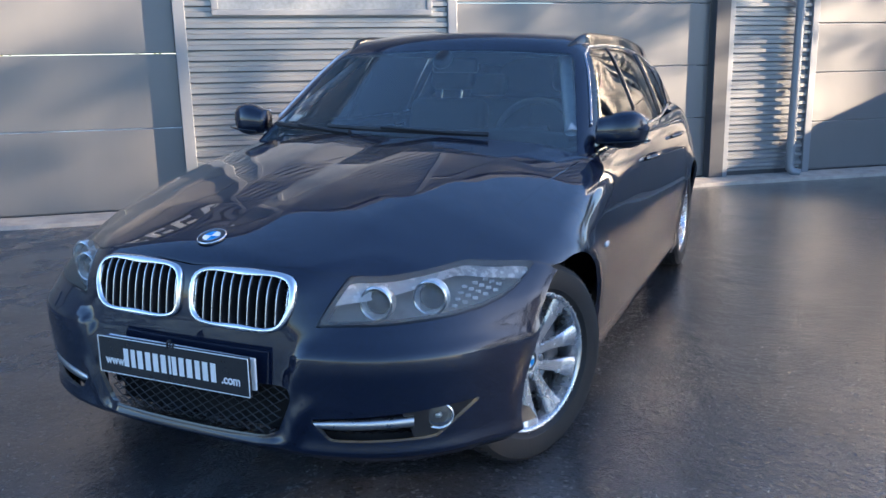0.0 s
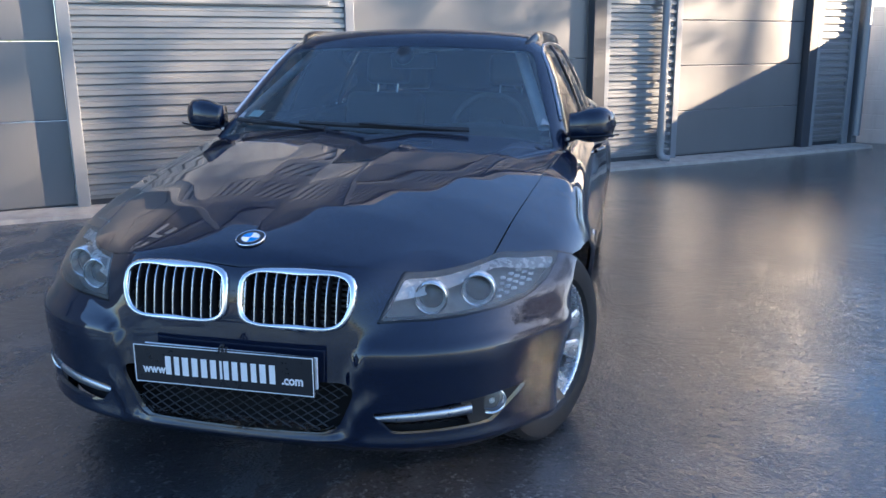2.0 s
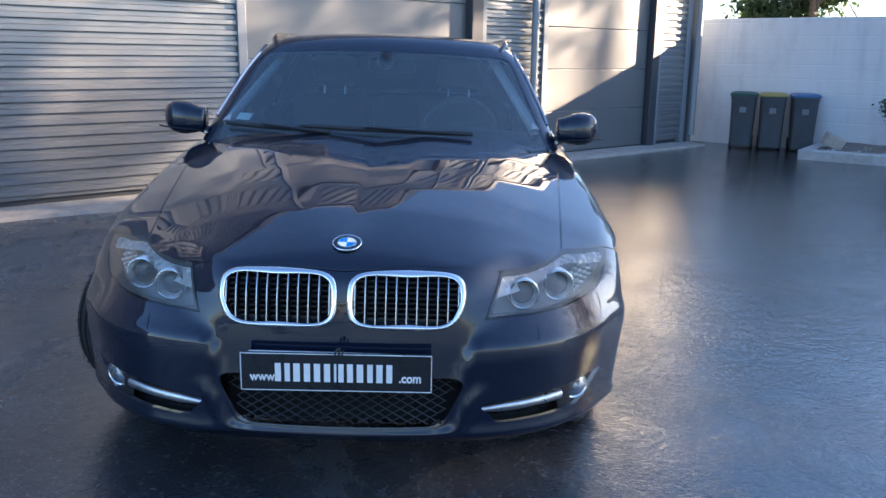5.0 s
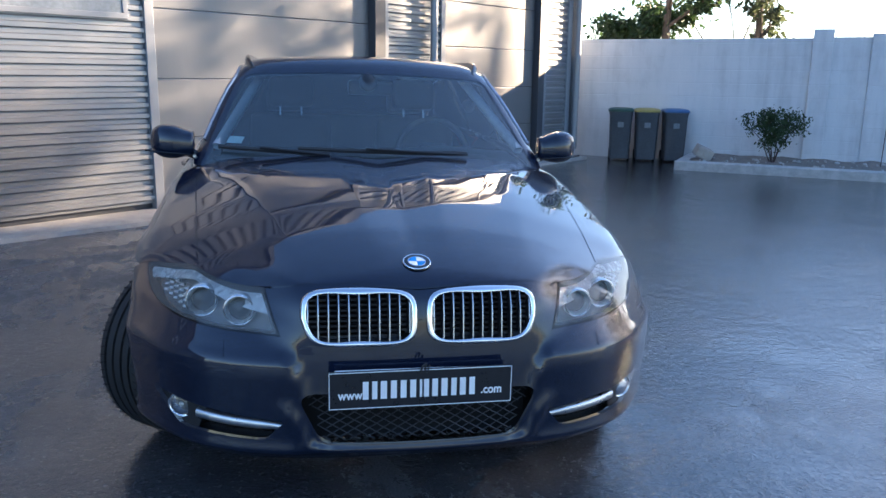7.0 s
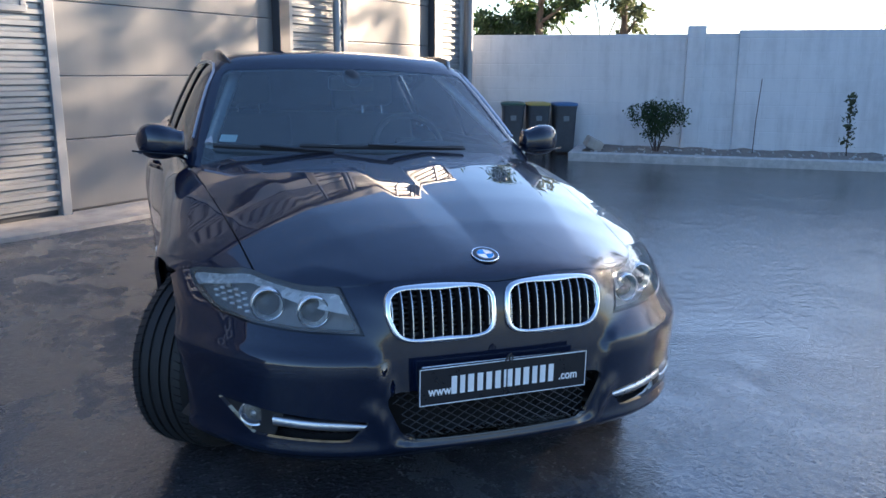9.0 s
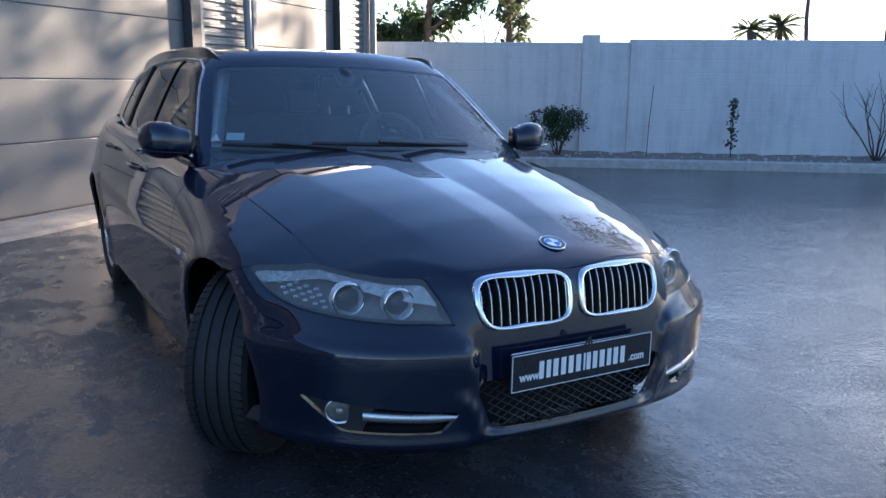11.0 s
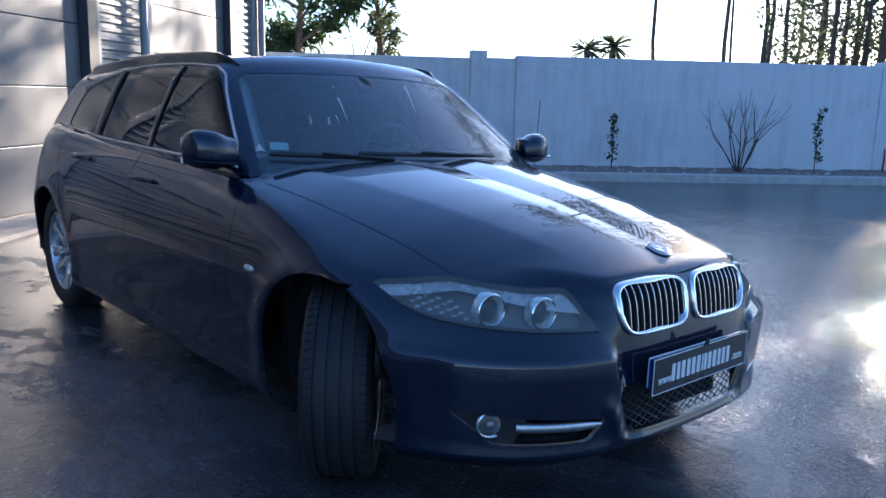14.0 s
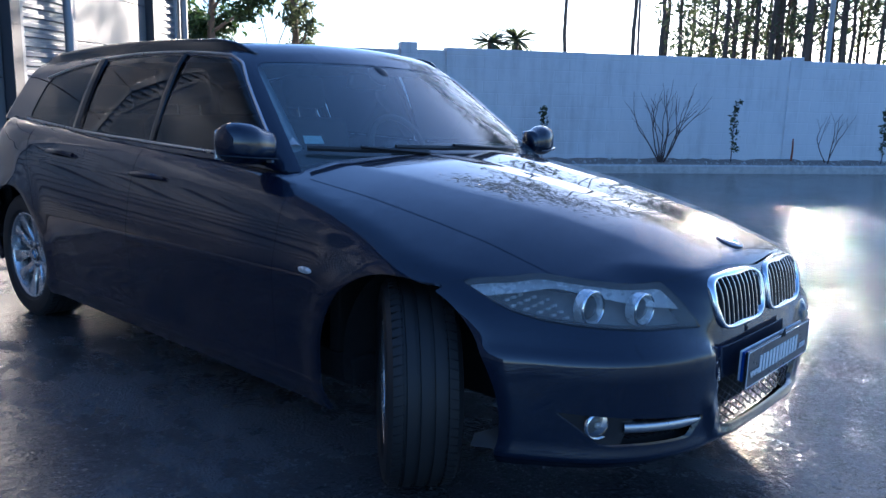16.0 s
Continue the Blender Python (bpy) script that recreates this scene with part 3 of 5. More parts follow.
def skin(name, F, rays, us, vs, keep, material, parent, label="", lift=0.0, flange=0.014, mirror=False, even=0.002):
    """A panel of the surface F, sampled over us and vs and trimmed to where every function in keep is positive."""
    U, V = np.meshgrid(us, vs, indexing="ij")
    uv = np.stack([U.ravel(), V.ravel()], -1)
    n, k = U.shape

    def lay(q):
        return march(F, *rays(q[:, 0], q[:, 1]))

    pts = lay(uv)
    idx = np.arange(n * k).reshape(n, k)
    polys = [list(p) for p in np.stack([idx[:-1, :-1], idx[1:, :-1], idx[1:, 1:], idx[:-1, 1:]], -1).reshape(-1, 4).tolist()]
    for f in keep:
        val = f(pts)
        inside = val > 0
        cut, out, fresh = {}, [], []
        for p in polys:
            c = [inside[i] for i in p]
            if all(c):
                out.append(p)
                continue
            if not any(c):
                continue
            q = []
            for a, b in zip(p, p[1:] + p[:1]):
                if inside[a]:
                    q.append(a)
                if inside[a] != inside[b]:
                    key = (min(a, b), max(a, b))
                    if key not in cut:
                        cut[key] = len(pts) + len(fresh)
                        fresh.append(key)
                    q.append(cut[key])
            if len(q) > 2:
                out.append(q)
        if fresh:
            ends = np.array(fresh)
            a, b = ends[:, 0], ends[:, 1]
            lo, hi = uv[a].copy(), uv[b].copy()
            ina = inside[a]
            for _ in range(6):
                m = 0.5 * (lo + hi)
                same = (f(lay(m)) > 0) == ina
                lo, hi = np.where(same[:, None], m, lo), np.where(same[:, None], hi, m)
            m = 0.5 * (lo + hi)
            uv, pts = np.concatenate([uv, m]), np.concatenate([pts, lay(m)])
        polys = out
    if not polys:
        return None
    nor = gradient(F, pts, even)
    used = sorted({i for p in polys for i in p})
    new_at = {i: j for j, i in enumerate(used)}
    co = [tuple(pts[i] + nor[i] * lift) for i in used]
    no = [tuple(nor[i]) for i in used]
    faces = [[new_at[i] for i in p] for p in polys]
    a, b, c = (np.array(co[faces[0][j]]) for j in range(3))
    if np.dot(np.cross(b - a, c - a), no[faces[0][0]]) < 0:
        faces = [f[::-1] for f in faces]
    if flange:
        count = {}
        for f in faces:
            for i, j in zip(f, f[1:] + f[:1]):
                count[(i, j)] = count.get((i, j), 0) + 1
        rim = [e for e in count if (e[1], e[0]) not in count]
        mid = {}
        for i, j in rim:
            for s in (i, j):
                if s not in mid:
                    p, q = np.array(co[s]), np.array(no[s])
                    mid[s] = len(co)
                    co += [tuple(p), tuple(p - q * flange)]
                    no += [tuple(q), tuple(q)]
            faces.append([mid[j], mid[i], mid[i] + 1, mid[j] + 1])
    if mirror:
        co = [(-x, y, z) for x, y, z in co]
        no = [(-x, y, z) for x, y, z in no]
        faces = [f[::-1] for f in faces]
    me = bpy.data.meshes.new(name)
    me.from_pydata(co, [], faces)
    me.shade_smooth()
    me.normals_split_custom_set_from_vertices(no)
    me.materials.append(material)
    ob = new(name, me)
    ob.parent = parent
    if label:
        ob["label"] = label
    return ob


def both(name, *args, **kw):
    """The same panel on both flanks."""
    return [skin(name, *args, mirror=s, **kw) for s in (False, True)]


# seams, as functions of place: positive on the kept side
GAP = 0.0025


def ax(P):
    return np.abs(P[..., 0])


def lead(X):
    """Front edge of bonnet and wings, seen from above."""
    return soft_interp(X, [0, 0.10, 0.20, 0.28, 0.37, 0.42, 0.50, 0.56, 0.61, 0.67, 0.735, 0.80, 0.86, 0.95], [0.19, 0.196, 0.209, 0.216, 0.238, 0.268, 0.328, 0.376, 0.435, 0.54, 0.592, 0.66, 0.716, 0.79], 0.015)


def bonnet_side(y):
    return 0.655 + 0.11 * (y - 0.55) / 1.0


def arch(yc, r=0.346):
    return lambda P: np.hypot(P[..., 1] - yc, (P[..., 2] - HUB - 0.005) * 1.0) - r


def lamp_low(X):
    return soft_interp(X, [0.40, 0.55, 0.62, 0.70, 0.755, 0.79, 0.812, 0.826, 0.845], [0.570, 0.573, 0.577, 0.583, 0.592, 0.608, 0.632, 0.67, 0.80], 0.008)


def lamp_in(z):
    return 0.405 + 0.38 * (z - 0.571)


def in_lamp(P, grow=0.0):
    X, z = ax(P), P[..., 2]
    f = np.minimum(z - lamp_low(X), (X - lamp_in(z)) * 0.9)
    f = np.minimum(f, (lead(X) - P[..., 1]) * 0.8)
    return f - grow


def kidney(P):
    """Negative inside a kidney opening."""
    X, z = ax(P), P[..., 2]
    u, v = (X - 0.178) / 0.157, (z - 0.619) / 0.072
    lean = np.where(v < 0, 0.16 * (-v) * np.maximum(u, 0), 0)
    return (np.abs(u + lean) ** 5.5 + np.abs(v) ** 4.2) ** 0.2 - 1


def intake(P):
    X, z = ax(P), P[..., 2]
    half = 0.335 - 0.45 * np.maximum(0.37 - z, 0)
    return smax((X - half) / 0.1, smax((z - 0.40) / 0.05, (0.255 + 0.12 * X * X - z) / 0.05, 0.2), 0.35) - 0.05


def slot(P):
    """Outer opening with the bright blade and the fog lamp."""
    X, z = ax(P), P[..., 2]
    low = 0.262 + 0.02 * (X - 0.40)
    high = 0.322 + 0.10 * (X - 0.38)
    return smax(smax((0.375 + 0.9 * np.maximum(0.335 - z, 0) - X) / 0.05, (X - 0.768 + 0.95 * (0.35 - z)) / 0.05, 0.3), smax((low - z) / 0.03, (z - high) / 0.03, 0.3), 0.3)


def line(*pts):
    """x over the second value through (t, value) pairs."""
    xs, ys = [p[0] for p in pts], [p[1] for p in pts]
    return lambda v: soft_interp(v, xs, ys, 0.03)


BELT = line((1.4, 0.905), (2.0, 0.925), (3.0, 0.945), (4.0, 0.975), (4.6, 1.0))
DOOR_A = line((0.15, 1.44), (0.5, 1.43), (0.7, 1.42), (1.0, 1.42))
DOOR_B = line((0.15, 2.40), (0.6, 2.40), (1.0, 2.42))
DOOR_C = line((0.15, 3.22), (0.45, 3.20), (0.62, 3.30), (0.8, 3.46), (1.0, 3.52))


def make_car():
    car = tagged(empty("estate_car"), "black-blue estate car, wet, with steered front wheels", "car")
    y_, z_ = (lambda P: P[..., 1]), (lambda P: P[..., 2])
    hood = skin("bonnet", body, up_rays, np.linspace(-0.80, 0.80, 141), np.linspace(0.14, 1.60, 110),
                [lambda P: P[..., 1] - lead(ax(P)) - GAP, lambda P: bonnet_side(P[..., 1]) - ax(P) - GAP,
                 lambda P: 1.385 + 0.36 * ax(P) ** 2.2 - P[..., 1]], PAINT, car)
    # wings, doors and rear quarters
    sill = lambda P: P[..., 2] - 0.255
    ang = np.linspace(-32, 62, 66)
    both("wing", body, roll_rays(0.5), np.linspace(0.4, 1.75, 68), ang,
         [lambda P: P[..., 1] - lead(ax(P)) - GAP, lambda P: ax(P) - bonnet_side(P[..., 1]) - GAP,
          lambda P: np.maximum(P[..., 2] - 0.655, P[..., 1] - FRONT), arch(FRONT), sill,
          lambda P: np.maximum(DOOR_A(P[..., 2]) - P[..., 1] - GAP, P[..., 2] - 0.86),
          lambda P: np.maximum(1.42 + 0.36 * ax(P) ** 2.2 + 1.47 * (P[..., 2] - 0.95) - P[..., 1], 0.86 - P[..., 2])], PAINT, car)
    both("front_door", body, roll_rays(0.5), np.linspace(1.25, 2.5, 40), np.linspace(-32, 36, 44),
         [lambda P: P[..., 1] - DOOR_A(P[..., 2]) - GAP, lambda P: DOOR_B(P[..., 2]) - P[..., 1] - GAP, sill, lambda P: BELT(P[..., 1]) - P[..., 2]], PAINT, car)
    both("rear_door", body, roll_rays(0.5), np.linspace(2.35, 3.6, 40), np.linspace(-32, 38, 44),
         [lambda P: P[..., 1] - DOOR_B(P[..., 2]) - GAP, lambda P: DOOR_C(P[..., 2]) - P[..., 1] - GAP, sill, arch(REAR, 0.356), lambda P: BELT(P[..., 1]) - P[..., 2]], PAINT, car)
    both("rear_quarter", body, roll_rays(0.5), np.linspace(3.1, 4.49, 50), np.linspace(-32, 62, 50),
         [lambda P: P[..., 1] - DOOR_C(P[..., 2]) - GAP, arch(REAR), sill, lambda P: BELT(P[..., 1]) + 0.01 - P[..., 2]], PAINT, car)
    both("sill", body, roll_rays(0.5), np.linspace(1.0, 3.4, 60), np.linspace(-34, -8, 16),
         [lambda P: 0.252 - P[..., 2], lambda P: P[..., 2] - 0.165, arch(FRONT), arch(REAR)], PAINT, car)
    # front apron with its openings
    skin("front_bumper", body, ring_rays, np.linspace(-86, 86, 131), np.linspace(0.185, 0.78, 70),
         [lambda P: lead(ax(P)) - P[..., 1] - GAP, lambda P: -in_lamp(P, -0.006), kidney, intake, slot, arch(FRONT),
          lambda P: np.maximum(FRONT - 0.05 - P[..., 1], 0.3 - P[..., 2]), lambda P: FRONT + 0.0 - P[..., 1]], PAINT, car, even=0.008)
    for s in (-1, 1):
        skin("headlamp_lens", body, ring_rays, np.linspace(10, 80, 60), np.linspace(0.53, 0.76, 30), [lambda P: in_lamp(P)], LENS, car,
             "clear hazy plastic lens", lift=0.001, mirror=s < 0, even=0.03).visible_shadow = False
    # roof frame with all window openings
    yy, aa = np.linspace(1.3, 4.45, 110), np.linspace(2, 178, 120)
    skin("roof_frame", cabin, roll_rays(0.85), yy, aa,
         [lambda P: P[..., 2] - np.minimum(BELT(P[..., 1]) - 0.015, 3), lambda P: -in_screen(P), lambda P: -side_window(P), lambda P: 4.42 - P[..., 1]], PAINT, car)
    skin("windscreen", cabin, roll_rays(0.85), np.linspace(1.3, 2.25, 50), np.linspace(2, 178, 90), [lambda P: in_screen(P) + 0.004], GLASS, car,
         "clear windscreen", lift=-0.003, flange=0.004).visible_shadow = False
    for y0, y1 in ((1.50, 2.37), (2.41, 3.06), (3.16, 4.0)):
        for ob in both("side_window", cabin, roll_rays(0.85), np.linspace(y0, y1, 30), np.linspace(0, 60, 30),
                       [lambda P: side_window(P) + 0.004, lambda P, a=y0: P[..., 1] - a - 0.12 * (P[..., 2] - 1.0), lambda P, b=y1: b + 0.12 * (P[..., 2] - 1.0) - P[..., 1]], TINT, car,
                       label="dark tinted glass", lift=-0.004, flange=0.004):
            ob.visible_shadow = False
    skin("rear_bumper", body, tail_rays, np.linspace(-64, 64, 60), np.linspace(0.2, 0.66, 24), [lambda P: P[..., 2] - 0.2, lambda P: P[..., 1] - REAR - 0.45], PAINT, car)
    skin("tailgate", body, tail_rays, np.linspace(-30, 30, 40), np.linspace(0.665, 0.97, 16), [lambda P: P[..., 2] - 0.665, lambda P: 0.55 - ax(P)], PAINT, car)
    return car


def in_screen(P):
    """Positive on the windscreen's glass."""
    X, y, z = ax(P), P[..., 1], P[..., 2]
    edge = 0.710 - 0.40 * (z - 0.94)
    top = 1.292 - 0.06 * X * X
    return smin(smin(edge - X, top - z, 0.04), 2.2 - y, 0.01)


def window_top(y):
    return 1.305 - 0.075 * ((y - 2.55) / 1.0) ** 2


def side_window(P):
    """Positive on the side glass as a whole."""
    X, y, z = ax(P), P[..., 1], P[..., 2]
    front = (y - (1.60 + 1.25 * (z - 0.93)))*0.6
    high = window_top(y) - z
    back = 0.7 * (3.86 - 0.35 * (z - 0.97) - y)
    return smin(smin(front, high, 0.05), smin(back, smin(z - BELT(y) - 0.012, 0.5 * (X - 0.3), 0.01), 0.05), 0.05)


CAR = make_car()


# ---------------------------------------------------------------- parts set on the skin
def spot(F, o, d):
    """Place and outward normal where a ray from inside leaves F."""
    p = march(F, np.array([o], float), np.array([d], float))
    return Vector(p[0]), Vector(gradient(F, p)[0])


NOSE_X, NOSE_Z = np.linspace(0, 0.86, 173), np.linspace(0.2, 0.74, 109)
NOSE_Y = march(body, np.stack(np.broadcast_arrays(NOSE_X[:, None], 0.95, NOSE_Z[None, :]), -1), np.broadcast_to(np.array([0.0, -1.0, 0.0]), (173, 109, 3)))[..., 1]


def nose_y(x, z):
    u = min(max(abs(x) / 0.005, 0), 171.99)
    v = min(max((z - 0.2) / 0.005, 0), 107.99)
    i, j = int(u), int(v)
    u, v = u - i, v - j
    return float((NOSE_Y[i, j] * (1 - u) + NOSE_Y[i + 1, j] * u) * (1 - v) + (NOSE_Y[i, j + 1] * (1 - u) + NOSE_Y[i + 1, j + 1] * u) * v)


def nose(x, z):
    return Vector((x, nose_y(x, z), z))


def nose_spot(x, z):
    """Place and outward normal on the car's front, seen from ahead."""
    p = Vector((x, nose_y(x, z), z))
    e = 0.006
    return p, Vector(((nose_y(x + e, z) - nose_y(x - e, z)) / (2 * e), -1, (nose_y(x, z + e) - nose_y(x, z - e)) / (2 * e))).normalized()


def face_frame(p, n):
    """A pose at p whose -y looks along n, with z up."""
    y = -n.normalized()
    x = y.cross(Vector((0, 0, 1))).normalized()
    return Matrix.Translation(p) @ Matrix((x, y, x.cross(y))).transposed().to_4x4()


def kidney_outline(n=72):
    """Points (x, z) round one kidney opening, as a unit shape."""
    out = []
    for i in range(n):
        a = 2 * math.pi * i / n
        lo, hi = 0.0, 0.4
        for _ in range(30):
            m = 0.5 * (lo + hi)
            v = kidney(np.array([0.18 + m * math.cos(a), 0, 0.619 + m * math.sin(a)]))
            lo, hi = (m, hi) if v < 0 else (lo, m)
        out.append((0.18 + lo * math.cos(a), 0.619 + lo * math.sin(a)))
    return out


def make_kidneys(car):
    ring = kidney_outline()
    for s in (-1, 1):
        def at(dx, lift):
            row = []
            for x, z in ring:
                u, v = x - 0.18, z - 0.619
                r = math.hypot(u, v)
                p = nose(s * (0.18 + u * (1 + dx / r)), 0.619 + v * (1 + dx / r))
                row.append(p + Vector((0, -lift, 0)))
            return row
        bm = bmesh.new()
        grid_mesh(bm, [at(0.007, -0.004), at(0.008, 0.006), at(0.004, 0.011), at(-0.005, 0.012), at(-0.010, 0.006), at(-0.013, -0.03)], close_v=True)
        bmesh.ops.recalc_face_normals(bm, faces=bm.faces)
        surround = part("grille_surround", bm, CHROME, car, "chrome kidney surround", smooth=True)
        bm = bmesh.new()
        back = [p + Vector((0, 0.045, 0)) for p in at(0.004, 0)]
        bm.faces.new([bm.verts.new(p) for p in back])
        bm2 = bmesh.new()
        for i in range(9):
            z = 0.56 + i * 0.0145
            q = nose(s * 0.18, z)
            box(bm2, s * 0.18 - 0.14, s * 0.18 + 0.14, q.y + 0.03, q.y + 0.044, z - 0.003, z + 0.003)
        part("grille_back", bm, WELL, surround)
        part("radiator_rail", bm2, BLACK_PLASTIC, surround)
        for i in range(11):
            x = 0.178 - 0.143 + 0.286 * i / 10
            zs = [z for X, z in ring if abs(X - x) < 0.016]
            if len(zs) < 2:
                continue
            z0, z1 = min(zs) + 0.004, max(zs) - 0.004
            rows = []
            for k in range(9):
                z = z0 + (z1 - z0) * k / 8
                q = nose(s * x, z)
                w = 0.0030
                rows.append([(s * x - w, q.y + 0.03, z), (s * x - w, q.y + 0.001, z), (s * x - w * 0.4, q.y - 0.003, z), (s * x + w * 0.4, q.y - 0.003, z), (s * x + w, q.y + 0.001, z), (s * x + w, q.y + 0.03, z)])
            bm = bmesh.new()
            grid_mesh(bm, rows)
            bmesh.ops.recalc_face_normals(bm, faces=bm.faces)
            ob = part("slat", bm, BLACK_PLASTIC, surround)
            bm = bmesh.new()
            grid_mesh(bm, [[(r[2][0] - 0.0004, r[2][1] - 0.0012, r[2][2]), (r[3][0] + 0.0004, r[3][1] - 0.0012, r[3][2])] for r in rows])
            part("slat_edge", bm, SATIN, surround, "bright slat edge")


def make_lower_front(car):
    # central opening: dark back and diamond mesh
    block("intake_back", -0.34, 0.34, 0.235, 0.25, 0.23, 0.43, WELL, car)
    bm = bmesh.new()
    for k in range(-16, 17):
        for sgn in (-1, 1):
            pts = []
            for i in range(13):
                z = 0.262 + 0.135 * i / 12
                x = k * 0.042 + sgn * (z - 0.33) * 1.75
                if abs(x) < 0.325 - 0.45 * max(0.37 - z, 0):
                    pts.append(nose(x, z) + Vector((0, 0.022 + 0.002 * sgn, 0)))
            if len(pts) > 1:
                tube(bm, pts, 0.0022, 4, caps=False)
    part("intake_mesh", bm, BLACK_PLASTIC, car, "black diamond mesh")
    for s in (-1, 1):
        # outer opening: back, blade, lamp bezel, fog lamp
        bm = bmesh.new()
        rows = []
        for i in range(14):
            X = 0.37 + 0.41 * i / 13
            p, n = nose_spot(s * X, 0.30)
            q = p - n * 0.05
            rows.append([(q.x, q.y, 0.24), (q.x, q.y, 0.37)])
        grid_mesh(bm, rows)
        back = part("outer_intake", bm, WELL, car)
        bm = bmesh.new()
        for k in range(3):
            pts = []
            for i in range(21):
                X = 0.40 + 0.24 * i / 20
                p, n = nose_spot(s * X, 0.275 + 0.014 * k)
                pts.append(p - n * (0.03 + 0.004 * (i % 2)) + Vector((0, 0, 0.004 * (i % 2))))
            tube(bm, pts, 0.003, 4)
        part("intake_rib", bm, GLOSS_BLACK, back)
        bm = bmesh.new()
        rows = []
        for i in range(15):
            t = i / 14
            X = 0.368 + 0.275 * t
            h = 0.006 + 0.0075 * min(1, t * 3)
            zc = 0.303 + 0.012 * t
            p, n = nose_spot(s * X, zc)
            q = p - n * 0.012
            rows.append([q + n * a + Vector((0, 0, b)) for a, b in ((-0.02, -h), (0.004, -h), (0.009, -h * 0.5), (0.009, h * 0.5), (0.004, h), (-0.02, h))])
        grid_mesh(bm, rows)
        bmesh.ops.recalc_face_normals(bm, faces=bm.faces)
        part("blade", bm, SATIN, car, "satin silver bumper blade", smooth=True)
        # bezel
        bm = bmesh.new()
        rows = []
        for i in range(10):
            X = 0.632 + 0.215 * i / 9
            row = []
            for j in range(7):
                z = 0.235 + 0.15 * j / 6
                p, n = nose_spot(s * (X - 0.35 * (z - 0.30)), z)
                row.append(p - n * 0.016)
            rows.append(row)
        grid_mesh(bm, rows)
        bez = part("lamp_bezel", bm, BLACK_PLASTIC, car, "black fog lamp surround", smooth=True)
        p, n = nose_spot(s * 0.695, 0.322)
        d = (n * 0.5 + Vector((0, -1, 0)) * 0.5).normalized()
        f = face_frame(p - n * 0.013, d) @ Matrix.Diagonal((0.88, 0.85, 0.8, 1))
        bm = bmesh.new()
        lathe(bm, [(0.030, 0.012), (0.020, 0.03), (0.006, 0.041), (-0.002, 0.044), (-0.004, 0.047), (0.01, 0.049)], "y", 28, f)
        lamp = part("fog_lamp", bm, CHROME, car, "round fog lamp with bright bowl", smooth=True)
        bm = bmesh.new()
        lathe(bm, [(-0.010, 0.0005), (-0.0085, 0.02), (-0.004, 0.038), (0.0, 0.043)], "y", 28, f)
        part("lens", bm, LENS, lamp, smooth=True).visible_shadow = False
        bm = bmesh.new()
        bmesh.ops.create_uvsphere(bm, u_segments=12, v_segments=8, radius=0.012, matrix=f @ Matrix.Translation((0, 0.008, 0)))
        part("bulb_cap", bm, SATIN, lamp, smooth=True)
        # washer cap and tow cover
        skin("washer_cap", body, ring_rays, np.linspace(20, 50, 40), np.linspace(0.49, 0.56, 24),
             [lambda P: 0.031 - np.abs(ax(P) - 0.585), lambda P: 0.018 - np.abs(P[..., 2] - 0.523)], PAINT, car, lift=0.0022, flange=0.003, mirror=s < 0)


def make_plate(car):
    plate = part("number_plate_base", (lambda b: (box(b, -0.250, 0.254, 0.112, 0.120, 0.392, 0.482, 0.003), b)[1])(bmesh.new()), WHITE, car, "pale plate behind the dealer cover")
    block("band", -0.256, -0.216, 0.102, 0.111, 0.393, 0.481, BAND_BLUE, plate, 0.002, label="blue band")
    tilt = pose(-0.003, 0, 0, 0, -0.5, 0)
    bm = bmesh.new()
    box(bm, -0.262, 0.262, 0.088, 0.096, 0.378, 0.490, 0.004, tilt, 3)
    cover = part("plate_cover", bm, PLATE_BLACK, car, "black dealer plate with white lettering bars")
    bm = bmesh.new()
    for x0, x1, z0, z1 in ((-0.259, 0.259, 0.4855, 0.4875), (-0.259, 0.259, 0.3805, 0.3825), (-0.2595, -0.2575, 0.3825, 0.4855), (0.2575, 0.2595, 0.3825, 0.4855)):
        box(bm, x0, x1, 0.0865, 0.0885, z0, z1, 0, tilt)
    part("plate_border", bm, WHITE, cover)
    # web address: readable ends, the firm's name as letter bars
    for body_text, x, size in (("www.", -0.234, 0.036), (".com", 0.170, 0.036)):
        cu = bpy.data.curves.new("lettering", "FONT")
        cu.body, cu.size, cu.extrude, cu.offset = body_text, size, 0.0006, 0.0009
        ob = new("lettering", cu)
        dg = bpy.context.evaluated_depsgraph_get()
        me = bpy.data.meshes.new_from_object(ob.evaluated_get(dg))
        bpy.data.objects.remove(ob)
        me.materials.clear()
        me.materials.append(WHITE)
        txt = new("lettering", me)
        txt.parent = cover
        txt.matrix_basis = tilt @ pose(x, 0.0865, 0.409, 90, 0, 0) @ Matrix.Diagonal((0.86, 1, 1, 1))
    widths = (20, 18, 22, 21, 21, 21, 8, 18, 20, 22, 19, 21, 20)
    x = -0.166
    for i, w in enumerate(widths):
        w *= 0.00121
        bm = bmesh.new()
        box(bm, x, x + w * 0.66, 0.0862, 0.0882, 0.407, 0.459, 0, tilt)
        part("letter_bar", bm, WHITE, cover)
        x += w + 0.0019
    bm = bmesh.new()
    tube(bm, spline([(-0.012, 0.086, 0.482), (-0.006, 0.082, 0.50), (0.004, 0.083, 0.506), (0.0, 0.084, 0.49), (0.008, 0.082, 0.484), (0.012, 0.086, 0.50)], 5), 0.0028, 6)
    part("cable_tie", bm, BLACK_PLASTIC, cover)


